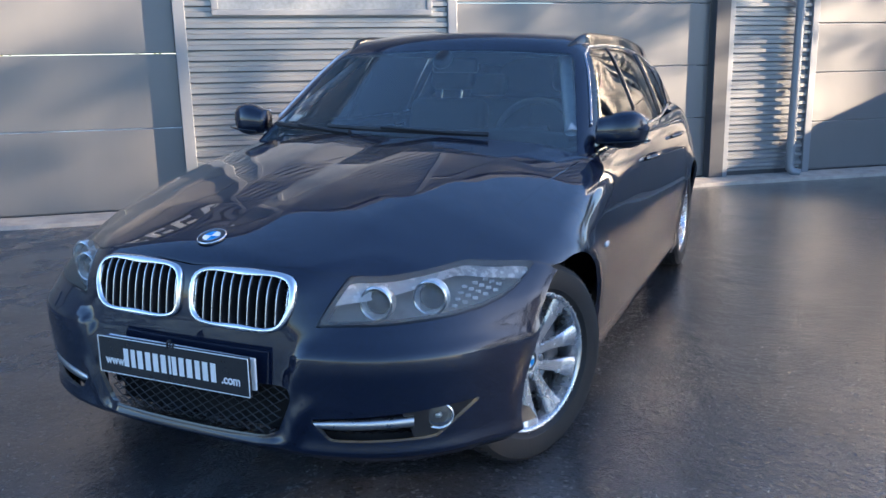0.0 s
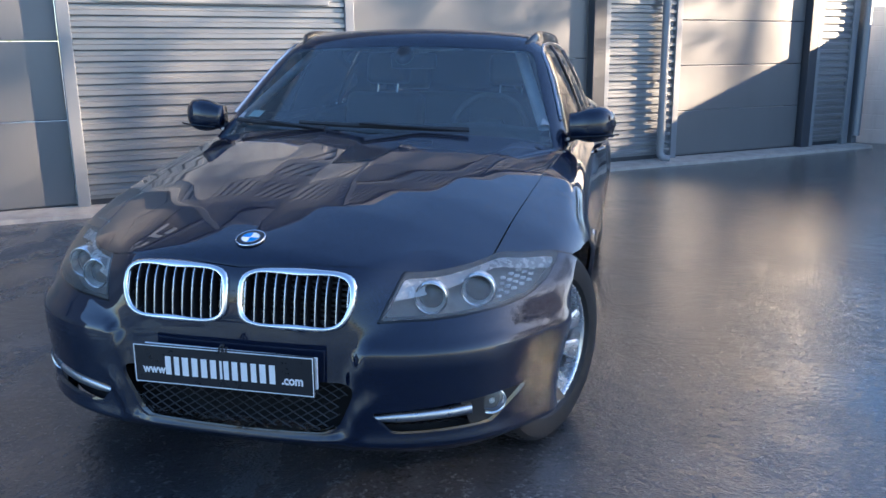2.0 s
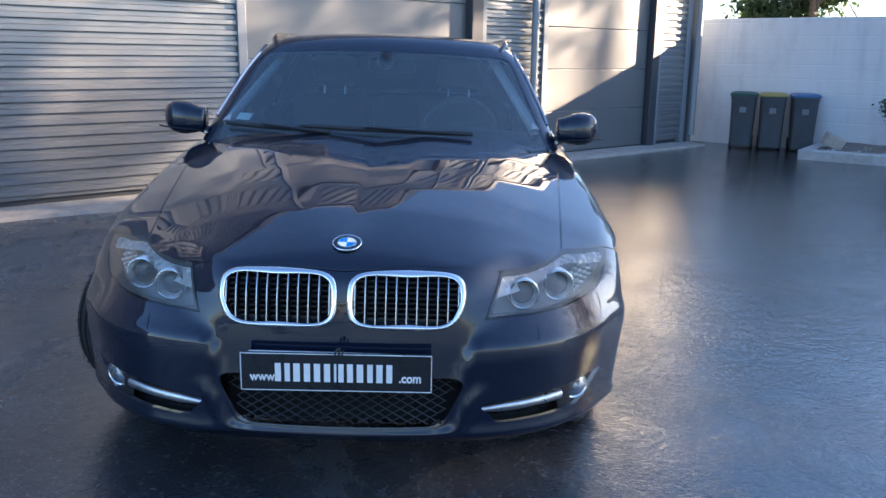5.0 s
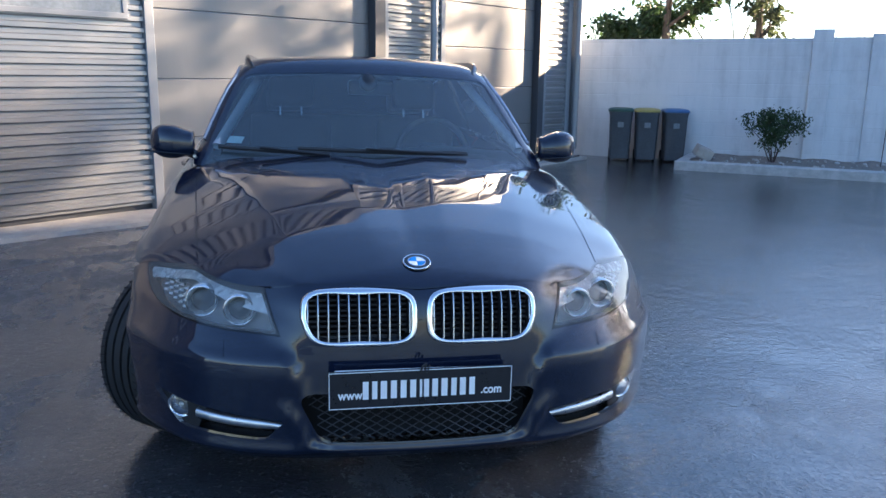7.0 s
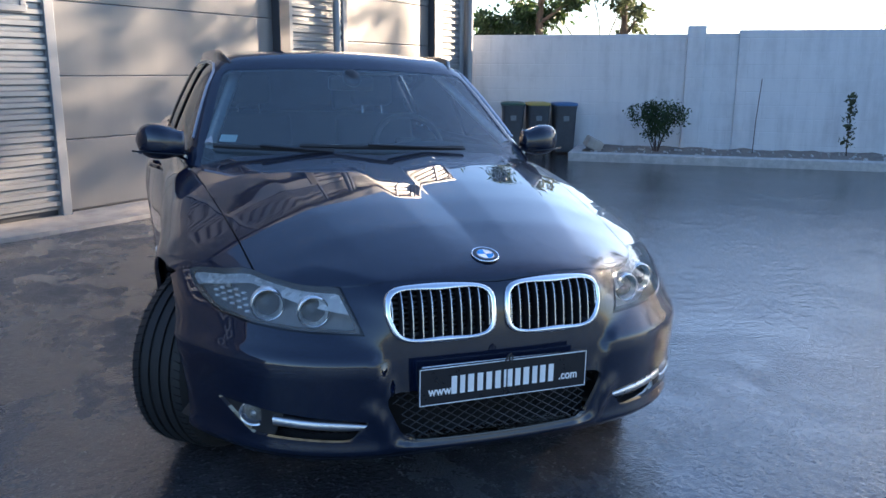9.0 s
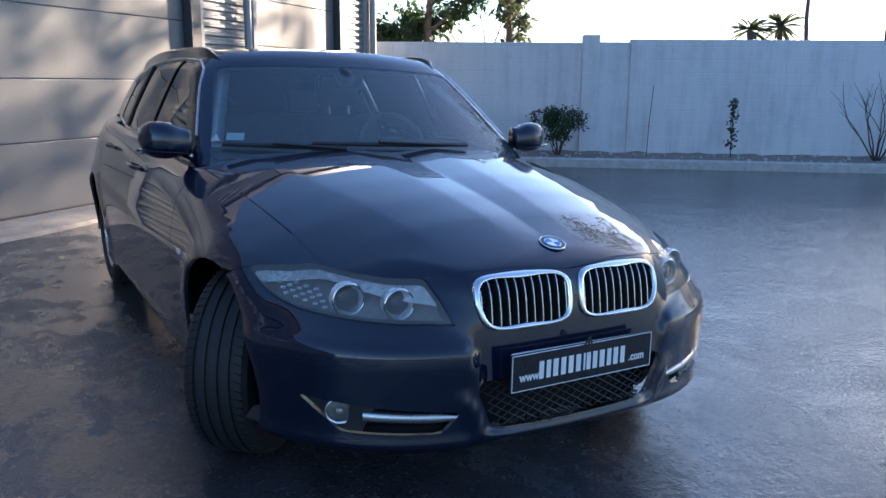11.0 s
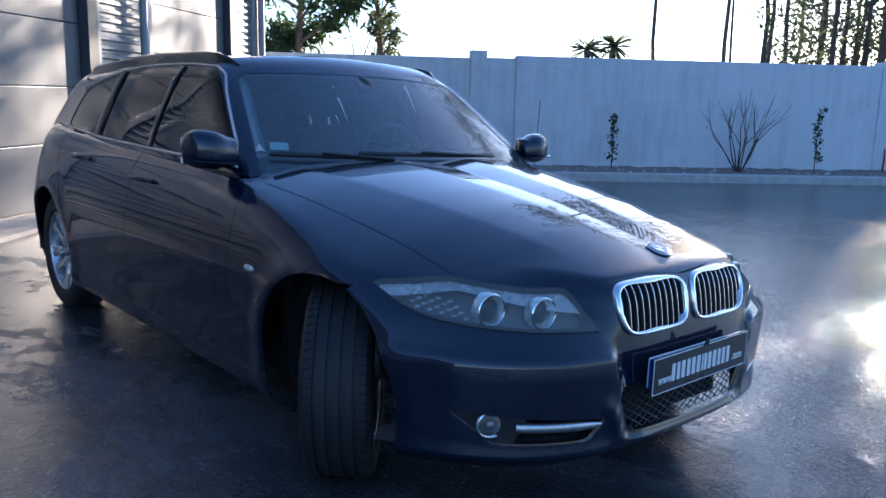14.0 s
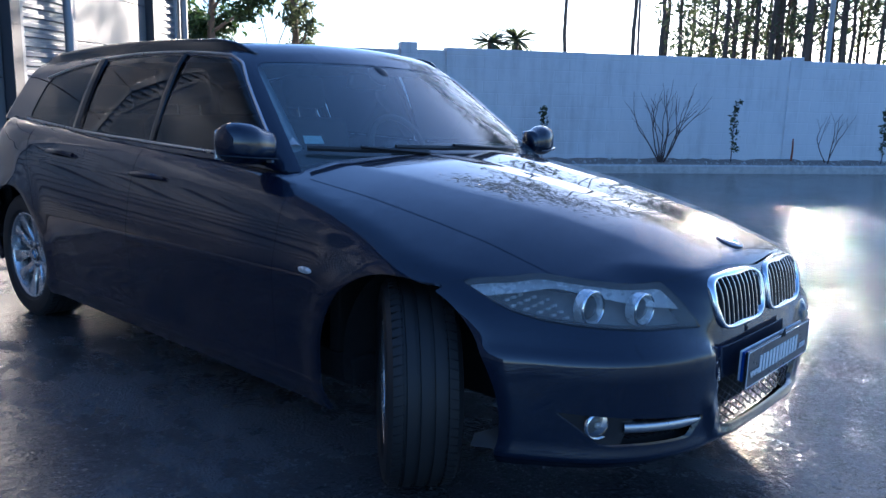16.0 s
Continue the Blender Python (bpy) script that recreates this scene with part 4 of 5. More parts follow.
def make_emblem(parent, p, n, r, name="emblem"):
    f = face_frame(p + n * 0.001, n)
    bm = bmesh.new()
    lathe(bm, [(0.002, r * 1.02), (-0.003, r), (-0.0045, r * 0.93), (-0.004, r * 0.64), (-0.0035, 0.0004)], "y", 40, f)
    em = part(name, bm, PLATE_BLACK, parent, "round badge in black, blue and white", smooth=True)
    bm = bmesh.new()
    lathe(bm, [(-0.003, r * 1.03), (-0.0058, r), (-0.0045, r * 0.94)], "y", 40, f)
    part("badge_ring", bm, CHROME, em, smooth=True)
    bm = bmesh.new()
    lathe(bm, [(-0.0045, r * 0.66), (-0.006, r * 0.63), (-0.0045, r * 0.60)], "y", 40, f)
    part("badge_ring", bm, CHROME, em, smooth=True)
    for q in range(4):
        bm = bmesh.new()
        mid = bm.verts.new(f @ Vector((0, -0.0054, 0)))
        arc = [bm.verts.new(f @ Vector((r * 0.61 * math.cos(a), -0.0052, r * 0.61 * math.sin(a)))) for a in (math.pi / 2 * (q + k / 8) for k in range(9))]
        for a, b in zip(arc, arc[1:]):
            bm.faces.new((mid, a, b))
        bmesh.ops.recalc_face_normals(bm, faces=bm.faces)
        part("badge_quarter", bm, WHITE if q % 2 == 0 else BLUE, em)
    return em


def make_headlamps(car):
    for s in (-1, 1):
        lamp = skin("headlamp", body, ring_rays, np.linspace(10, 80, 50), np.linspace(0.53, 0.78, 26), [lambda P: in_lamp(P, -0.002)], LAMP_BODY, car,
                    "twin headlamp with ring lights", lift=-0.055, flange=0, mirror=s < 0)
        bm = bmesh.new()
        # side walls of the housing: the seam's edge pulled back
        skin("lamp_edge", body, ring_rays, np.linspace(10, 80, 60), np.linspace(0.53, 0.78, 34), [lambda P: in_lamp(P, -0.004), lambda P: 0.008 - in_lamp(P)], GLOSS_BLACK, lamp,
             lift=-0.003, flange=0.05, mirror=s < 0)
        for x, z, r, dep in ((0.522, 0.627, 0.039, 0.024), (0.640, 0.634, 0.041, 0.026)):
            p, n = nose_spot(s * x, z)
            d = (Vector((s * 0.12, -1, 0.02))).normalized()
            f = face_frame(p - n * dep, d)
            bm = bmesh.new()
            lathe(bm, [(0.02, r * 1.20), (-0.006, r * 1.17), (-0.010, r * 1.10), (-0.008, r * 1.0), (0.012, r * 0.86)], "y", 36, f)
            tubeo = part("lamp_ring", bm, LAMP_GREY, lamp, "pale ring light", smooth=True)
            bm = bmesh.new()
            lathe(bm, [(-0.009, r * 1.19), (-0.0135, r * 1.14), (-0.0135, r * 1.07), (-0.0095, r * 1.02)], "y", 36, f)
            part("ring_edge", bm, CHROME, tubeo, smooth=True)
            bm = bmesh.new()
            lathe(bm, [(0.018, r * 0.9), (0.006, r * 0.8), (-0.004, r * 0.55), (-0.008, 0.0005)], "y", 28, f)
            part("projector", bm, PROJECTOR, tubeo, "dark projector lens", smooth=True)
        bm = bmesh.new()
        for i in range(5):
            for j in range(4):
                X, z = 0.700 + 0.018 * i, 0.612 + 0.0135 * j + 0.005 * i
                p, n = nose_spot(s * X, z)
                if in_lamp(np.array(p)) < 0.012:
                    continue
                f = face_frame(p - n * 0.035, (n + Vector((0, -1, 0))).normalized())
                box(bm, -0.0075, 0.0075, -0.004, 0.01, -0.004, 0.004, 0.0015, f, 1)
        part("indicator_cluster", bm, LAMP_GREY, lamp, "bright indicator cells")
        # upper brow
        skin("lamp_brow", body, ring_rays, np.linspace(10, 80, 60), np.linspace(0.53, 0.78, 34),
             [lambda P: in_lamp(P, 0.003), lambda P: 0.052 - (lead(ax(P)) - P[..., 1])], LAMP_GREY, lamp, "pale grey brow", lift=-0.016, flange=0.006, mirror=s < 0)


def make_mirror(car, s):
    bm = bmesh.new()
    rows = []
    for i in range(17):
        t = i / 16
        x = 0.775 + 0.188 * t
        g = math.sin(math.pi * min(1, 0.5 + 0.5 * (1 - t) * 1.15)) if t > 0.55 else 1
        e = (1 - max(0, (t - 0.55) / 0.45) ** 2.6) ** 0.5 if t > 0.55 else 0.72 + 0.28 * step(0.0, 0.5, t)
        e = float(max(e, 0.02))
        zc = 0.972 + 0.012 * t
        row = []
        for k in range(24):
            a = 2 * math.pi * k / 24
            ca, sa = math.cos(a), math.sin(a)
            dy = 0.078 * e * (1 if ca < 0 else 0.55) * math.copysign(abs(ca) ** 0.75, ca)
            dz = 0.074 * e * math.copysign(abs(sa) ** 0.8, sa) * (1.0 if sa > 0 else 0.95)
            row.append((s * x, 1.63 + dy + 0.03 * t * t, zc + dz))
        rows.append(row)
    vs = grid_mesh(bm, rows, close_v=True)
    bm.faces.new(vs[0])
    bm.faces.new(vs[-1])
    bmesh.ops.recalc_face_normals(bm, faces=bm.faces)
    mir = part("door_mirror", bm, PAINT, car, "gloss dark door mirror housing", smooth=True)
    bm = bmesh.new()
    tube(bm, spline([(s * 0.735, 1.66, 0.915), (s * 0.77, 1.65, 0.922), (s * 0.81, 1.64, 0.94)], 5), 0.026, 12, 0.8)
    part("mirror_foot", bm, GLOSS_BLACK, mir, smooth=True)
    bm = bmesh.new()
    tube(bm, [(s * (0.785 + 0.19 * i / 10), 1.56 + 0.055 * (i / 10) ** 3 - 0.006, 0.932 + 0.012 * i / 10) for i in range(11)], 0.004, 6)
    part("mirror_seam", bm, GLOSS_BLACK, mir)
    bm = bmesh.new()
    box(bm, 0.79, 0.955, 1.668, 1.68, 0.925, 1.025, 0.006)
    for v in bm.verts:
        v.co.x *= s
    bmesh.ops.recalc_face_normals(bm, faces=bm.faces)
    part("mirror_glass", bm, CHROME, mir, "mirror glass")


def on_cabin(y, z, s, lift=0.0):
    p, n = spot(cabin, (0, y, z), (s, 0, 0))
    return p + n * lift


def on_body(y, z, s, lift=0.0):
    p, n = spot(body, (0, y, z), (s, 0, 0))
    return p + n * lift


def make_trim(car):
    for s in (-1, 1):
        # bright line round the side glass
        low = [on_cabin(y, float(BELT(y)) + 0.008, s, 0.004) for y in np.linspace(1.60, 3.86, 24)]
        bm = bmesh.new()
        tube(bm, low, 0.0065, 6)
        part("belt_trim", bm, SATIN, car, "satin bright belt strip")
        hi = []
        for t in np.linspace(0, 1, 26):
            y = 1.66 + 2.14 * t
            z = min(float(window_top(y)) + 0.008, 0.93 + (y - 1.585) / 1.25)
            hi.append(on_cabin(y, z, s, 0.003))
        bm = bmesh.new()
        tube(bm, hi, 0.006, 6)
        part("roof_trim", bm, SATIN, car, "satin bright window frame strip")
        # roof rail
        pts = []
        for t in np.linspace(0, 1, 28):
            y = 2.02 + 2.0 * t
            p, n = spot(cabin, (0, y, 0.95), (0.60 * s, 0, 0.40))
            up = 0.036 * min(1, t / 0.10, (1 - t) / 0.10) ** 0.6
            w = 0.011 + 0.006 * min(1, t / 0.1, (1 - t) / 0.1)
            pts.append([p + Vector((dx * w, 0, dz)) for dx, dz in ((-1.2, -0.02), (-1.0, up * 0.6), (-0.6, up), (0, up + 0.003), (0.6, up), (1.0, up * 0.6), (1.2, -0.02))])
        bm = bmesh.new()
        ends = grid_mesh(bm, pts, close_v=True)
        bm.faces.new(ends[0])
        bm.faces.new(ends[-1])
        bmesh.ops.recalc_face_normals(bm, faces=bm.faces)
        crisp(part("roof_rail", bm, GLOSS_BLACK, car, "black roof rail"), 50)
        # side pillars between the panes
        for y in (2.39, 3.11):
            pts = [on_cabin(y + 0.12 * (z - 1.0), z, s, -0.002) for z in np.linspace(float(BELT(y)) + 0.012, float(window_top(y)), 8)]
            bm = bmesh.new()
            tube(bm, pts, 0.024 if y < 3 else 0.045, 8, 0.3)
            part("window_pillar", bm, GLOSS_BLACK, car)
        # handles
        for y, z in ((2.28, 0.81), (3.09, 0.845)):
            bm = bmesh.new()
            tube(bm, [on_body(y + d, z + 0.004, s, l) for d, l in ((-0.11, 0.0), (-0.09, 0.025), (-0.04, 0.034), (0.04, 0.034), (0.085, 0.028), (0.105, 0.0))], 0.014, 10, 0.75)
            part("door_handle", bm, PAINT, car, smooth=True)
        # side repeater
        bm = bmesh.new()
        p, n = spot(body, (0, 1.255, 0.612), (s, 0, 0))
        f = face_frame(p + n * 0.002, n)
        bmesh.ops.create_uvsphere(bm, u_segments=14, v_segments=8, radius=1, matrix=f @ Matrix.Diagonal((0.034, 0.005, 0.011, 1)))
        part("side_repeater", bm, LAMP_GREY, car, smooth=True)
        # tail lamp
        skin("tail_lamp", body, tail_rays, np.linspace(34, 62, 20), np.linspace(0.68, 0.88, 12), [lambda P: P[..., 1] - 4.05], simple("tail_lamp_red_" + "lr"[s > 0], (0.25, 0.01, 0.01), 0.1), car, "red tail lamp", lift=0.003, mirror=s < 0)
    # wipers
    for x0, x1, zz in ((-0.66, -0.20, 0.957), (-0.33, 0.39, 0.962)):
        blade, arm = [], []
        for t in np.linspace(0, 1, 14):
            x = x0 + (x1 - x0) * t
            z = zz - 0.012 * t
            p, n = spot(cabin, (x, 2.4, z), (0, -1, 0))
            blade.append(p + n * 0.016)
            if t > 0.35:
                arm.append(p + n * (0.032 - 0.004 * t) - Vector((0, 0, 0.02 * (t - 0.35))))
        bm = bmesh.new()
        tube(bm, blade, 0.008, 6, 1.3)
        w = part("wiper", bm, BLACK_PLASTIC, car, "black wiper blade")
        bm = bmesh.new()
        tube(bm, arm, 0.009, 6, 0.7)
        part("wiper_arm", bm, BLACK_PLASTIC, w)
    # cowl below the glass
    bm = bmesh.new()
    rows = []
    for i in range(31):
        x = -0.76 + 1.52 * i / 30
        y = 1.372 + 0.36 * abs(x) ** 2.2
        z = float(hood_height(np.array(abs(x)), np.array(y)))
        rows.append([(x, y - 0.02, z - 0.03), (x, y + 0.01, z - 0.022), (x, y + 0.06, z - 0.012), (x, y + 0.16, z + 0.01)])
    grid_mesh(bm, rows)
    part("cowl", bm, BLACK_PLASTIC, car, "black plastic cowl")


# ---------------------------------------------------------------- wheels
def make_wheel(car):
    """A wheel whose outer face looks along +x."""
    wheel = empty("wheel")
    wheel.parent = car
    prof = [(-0.085, 0.222), (-0.103, 0.235), (-0.110, 0.265), (-0.104, 0.296), (-0.090, 0.310)]
    for g in (-0.058, -0.02, 0.02, 0.058):
        prof += [(g - 0.006, 0.316), (g - 0.005, 0.308), (g + 0.005, 0.308), (g + 0.006, 0.316)]
    prof += [(0.090, 0.310), (0.104, 0.296), (0.110, 0.265), (0.103, 0.235), (0.085, 0.222)]
    bm = bmesh.new()
    lathe(bm, prof, "x", 72)
    bmesh.ops.recalc_face_normals(bm, faces=bm.faces)
    tyre = crisp(part("tyre", bm, RUBBER, wheel, "black road tyre"), 30)
    bm = bmesh.new()
    for i in range(72):
        a = 2 * math.pi * i / 72
        for side in (-1, 1):
            m = Matrix.Rotation(a + 0.02 * side, 4, "X") @ Matrix.Rotation(side * 0.25, 4, "Z") @ Matrix.Translation((side * 0.078, 0, 0.3115))
            box(bm, -0.016, 0.016, -0.0016, 0.0016, -0.003, 0.0030, 0, m)
    part("tread_sipe", bm, WELL, tyre)["kind"] = "stuff"
    bm = bmesh.new()
    lathe(bm, [(0.088, 0.2235), (0.094, 0.222), (0.095, 0.214), (0.086, 0.208), (0.04, 0.202), (-0.09, 0.196), (-0.098, 0.215)], "x", 64)
    rim = part("rim", bm, ALLOY, wheel, "silver alloy rim", smooth=True)
    # ten spokes in five pairs
    for i in range(10):
        base = 2 * math.pi * (i // 2) / 5 + math.pi / 2
        side = -1 if i % 2 else 1
        a0, a1 = base + side * 0.20, base + side * 0.355
        rows = []
        for k in range(9):
            t = k / 8
            r = 0.045 + (0.207 - 0.045) * t
            a = a0 + (a1 - a0) * t + side * 0.05 * math.sin(math.pi * t)
            w = 0.020 - 0.004 * math.sin(math.pi * min(1, t * 1.1)) + 0.016 * t ** 2
            x = 0.055 + 0.028 * t ** 1.2
            c = Vector((0, math.cos(a), math.sin(a)))
            tn = Vector((0, -math.sin(a), math.cos(a)))
            row = []
            for o, dx in ((-1.0, -0.03), (-1.0, -0.006), (-0.75, 0.0), (0.75, 0.0), (1.0, -0.006), (1.0, -0.03)):
                row.append(c * r + tn * (o * w) + Vector((x + dx, 0, 0)))
            rows.append(row)
        bm = bmesh.new()
        grid_mesh(bm, rows, close_v=True)
        bmesh.ops.recalc_face_normals(bm, faces=bm.faces)
        crisp(part("spoke", bm, ALLOY, rim), 40)
    bm = bmesh.new()
    lathe(bm, [(0.02, 0.075), (0.05, 0.072), (0.058, 0.06), (0.060, 0.036), (0.056, 0.034)], "x", 40)
    part("hub", bm, ALLOY, rim, smooth=True)
    make_emblem(rim, Vector((0.060, 0, 0)), Vector((1, 0, 0)), 0.034, "hub_cap")
    for i in range(5):
        a = 2 * math.pi * (i + 0.5) / 5 + math.pi / 2
        bm = bmesh.new()
        lathe(bm, [(0.04, 0.011), (0.062, 0.011), (0.064, 0.008), (0.064, 0.0005)], "x", 8, Matrix.Translation((0, 0.056 * math.cos(a), 0.056 * math.sin(a))))
        part("wheel_bolt", bm, STEEL, rim)
    bm = bmesh.new()
    lathe(bm, [(0.0, 0.06), (0.012, 0.07), (0.012, 0.155), (-0.012, 0.155), (-0.012, 0.06)], "x", 48)
    part("brake_disc", bm, STEEL, wheel)
    bm = bmesh.new()
    lathe(bm, [(-0.05, 0.0005), (-0.05, 0.195), (-0.06, 0.2)], "x", 32)
    part("wheel_back", bm, WELL, wheel)
    bm = bmesh.new()
    box(bm, -0.035, 0.04, 0.09, 0.165, -0.075, 0.075, 0.015)
    part("brake_caliper", bm, ALLOY_DARK, wheel)
    return wheel


def make_wheels(car):
    inv = car.matrix_basis.inverted()
    first = make_wheel(car)
    first.matrix_basis = inv @ pose(0.715, 0.80, HUB, 0, 0, -24) @ pose(0, 0, 0, 14, 0, 0)
    for x, y, turn, spin in ((-0.747, FRONT + 0.067, 180 - 41, 40), (0.757, REAR, 0, 30), (-0.757, REAR, 180, 8)):
        copy_thing(first, inv @ pose(x, y, HUB, 0, 0, turn) @ pose(0, 0, 0, spin, 0, 0))
    # wells, and light blockers at floor pan, engine bay and bulkhead
    for s in (-1, 1):
        for y in (FRONT, REAR):
            bm = bmesh.new()
            rows = []
            for i in range(19):
                a = math.pi * (i / 18) * (1.16 if y < 2 else 1.0) - (0.08 * math.pi if y < 2 else -0.06 * math.pi)
                rows.append([(s * x, y + 0.364 * math.cos(a), HUB + 0.005 + 0.364 * math.sin(a)) for x in ((0.52, 0.66, 0.77) if y < 2 else (0.52, 0.62, 0.70))])
            grid_mesh(bm, rows)
            vs = [bm.verts.new((s * 0.53, y + 0.364 * math.cos(math.pi * i / 8), HUB + 0.364 * math.sin(math.pi * i / 8))) for i in range(9)]
            bm.faces.new(vs)
            part("wheel_well", bm, WELL, car)
    # Unseen near-black boxes, added to stop light passing through the body.
    block("underbody_blocker", -0.74, 0.74, 1.2, 3.15, 0.20, 0.30, WELL, car, 0.01)
    block("underbody_blocker", -0.5, 0.5, 0.35, 4.2, 0.21, 0.34, WELL, car, 0.01)
    block("engine_bay_blocker", -0.50, 0.50, 0.42, 1.28, 0.35, 0.58, WELL, car, 0.02)
    block("bulkhead_blocker", -0.74, 0.74, 1.28, 1.33, 0.30, 0.80, WELL, car, 0.01)


# ---------------------------------------------------------------- cabin
def make_seat(car, x, y, width=0.46):
    seat = empty("seat")
    seat.parent = car
    bm = bmesh.new()
    box(bm, x - width / 2, x + width / 2, y - 0.28, y + 0.24, 0.46, 0.60, 0.05, None, 3)
    crisp(part("cushion", bm, FABRIC, seat), 60)
    bm = bmesh.new()
    m = pose(x, y + 0.24, 0.56, -17, 0, 0)
    box(bm, -width / 2, width / 2, -0.07, 0.07, 0.0, 0.50, 0.05, m, 3)
    crisp(part("backrest", bm, FABRIC, seat), 60)
    bm = bmesh.new()
    box(bm, -0.13, 0.13, -0.045, 0.05, 0.555, 0.735, 0.04, m, 3)
    crisp(part("headrest", bm, FABRIC, seat), 60)
    for d in (-0.06, 0.06):
        bm = bmesh.new()
        tube(bm, [m @ Vector((d, 0, 0.47)), m @ Vector((d, 0, 0.6))], 0.007, 8)
        part("headrest_rod", bm, CHROME, seat)


def make_cabin(car):
    bm = bmesh.new()
    rows = []
    for i in range(25):
        x = -0.66 + 1.32 * i / 24
        b = 0.02 * math.exp(-((x - 0.36) / 0.17) ** 2)
        rows.append([(x, 1.46 + 0.28 * abs(x) ** 2.2, 0.90), (x, 1.60, 0.935 + b * 0.5), (x, 1.80, 0.945 + b), (x, 1.93, 0.925 + b), (x, 1.98, 0.87), (x, 1.97, 0.70), (x, 1.90, 0.5)])
    grid_mesh(bm, rows)
    part("dashboard", bm, CABIN, car, smooth=True)
    bm = bmesh.new()
    wheel_m = pose(0.36, 2.10, 0.90, 66, 0, 0)
    rows = []
    for i in range(40):
        a = 2 * math.pi * i / 40
        rows.append([wheel_m @ Vector(((0.182 + 0.015 * math.cos(b)) * math.cos(a), (0.182 + 0.015 * math.cos(b)) * math.sin(a), 0.015 * math.sin(b))) for b in (2 * math.pi * k / 10 for k in range(10))])
    grid_mesh(bm, rows, close_u=True, close_v=True)
    sw = part("steering_wheel", bm, CABIN, car, "dark leather steering wheel", smooth=True)
    bm = bmesh.new()
    box(bm, -0.07, 0.07, -0.06, 0.06, -0.03, 0.02, 0.02, wheel_m)
    box(bm, -0.17, 0.17, -0.02, 0.02, -0.02, 0.0, 0.006, wheel_m)
    box(bm, -0.025, 0.025, -0.17, 0.0, -0.02, 0.0, 0.006, wheel_m)
    part("steering_boss", bm, CABIN, sw)
    make_seat(car, 0.36, 2.42)
    make_seat(car, -0.36, 2.42)
    bm = bmesh.new()
    box(bm, -0.62, 0.62, 3.02, 3.4, 0.46, 0.62, 0.05, None, 3)
    box(bm, -0.62, 0.62, -0.06, 0.06, 0.0, 0.46, 0.04, pose(0, 3.36, 0.58, -18, 0, 0), 3)
    bench = part("rear_bench", bm, FABRIC, car, smooth=False)
    for x in (-0.4, 0.4):
        bm = bmesh.new()
        box(bm, -0.12, 0.12, -0.04, 0.04, 0.48, 0.62, 0.03, pose(x, 3.36, 0.58, -18, 0, 0), 3)
        crisp(part("headrest", bm, FABRIC, bench), 60)
    bm = bmesh.new()
    box(bm, -0.11, 0.11, -0.02, 0.02, -0.035, 0.035, 0.015, pose(0.02, 1.98, 1.225, 15, 0, 0), 3)
    crisp(part("rear_mirror", bm, BLACK_PLASTIC, car), 50)
    bm = bmesh.new()
    p, n = spot(cabin, (0, 2.6, 1.25), (0, -1, 0))
    bmesh.ops.create_uvsphere(bm, u_segments=16, v_segments=10, radius=1, matrix=Matrix.Translation(p + Vector((0, 0.045, 0.0))) @ Matrix.Rotation(radians(-55), 4, "X") @ Matrix.Diagonal((0.045, 0.03, 0.06, 1)))
    part("sensor_pod", bm, BLACK_PLASTIC, car, smooth=True)
    skin("headliner", cabin, roll_rays(0.85), np.linspace(2.0, 4.1, 30), np.linspace(36, 144, 30), [lambda P: P[..., 2] - 1.2], HEADLINER, car, lift=-0.035, flange=0)
    p, n = spot(cabin, (-0.60, 2.6, 1.0), (0, -1, 0))
    f = face_frame(p - n * 0.006, n)
    bm = bmesh.new()
    box(bm, -0.035, 0.035, -0.0005, 0.0005, -0.022, 0.022, 0, f)
    part("inspection_sticker", bm, simple("sticker_pale", (0.55, 0.68, 0.7), 0.5), car, "pale green windscreen sticker")
    for side in (-1, 1):
        bm = bmesh.new()
        tube(bm, [(side * (0.675 - 0.175 * k / 8), 1.60 + 0.50 * k / 8, 0.965 + 0.31 * k / 8) for k in range(9)], 0.028, 8, 0.6)
        part("pillar_trim", bm, PILLAR_TRIM, car, "pale grey inner pillar trim", smooth=True)
    block("load_floor", -0.6, 0.6, 3.4, 4.25, 0.55, 0.6, CABIN, car, 0.01)


CAR.matrix_basis = pose(-0.018, 0, 0, 0, 1.1, 0)
make_kidneys(CAR)
make_lower_front(CAR)
make_plate(CAR)
BADGE_P, BADGE_N = spot(body, (0, 0.28, 0.5), (0, 0, 1))
make_emblem(CAR, BADGE_P, BADGE_N, 0.041)
make_headlamps(CAR)
make_mirror(CAR, 1)
make_mirror(CAR, -1)
make_trim(CAR)
make_wheels(CAR)
make_cabin(CAR)


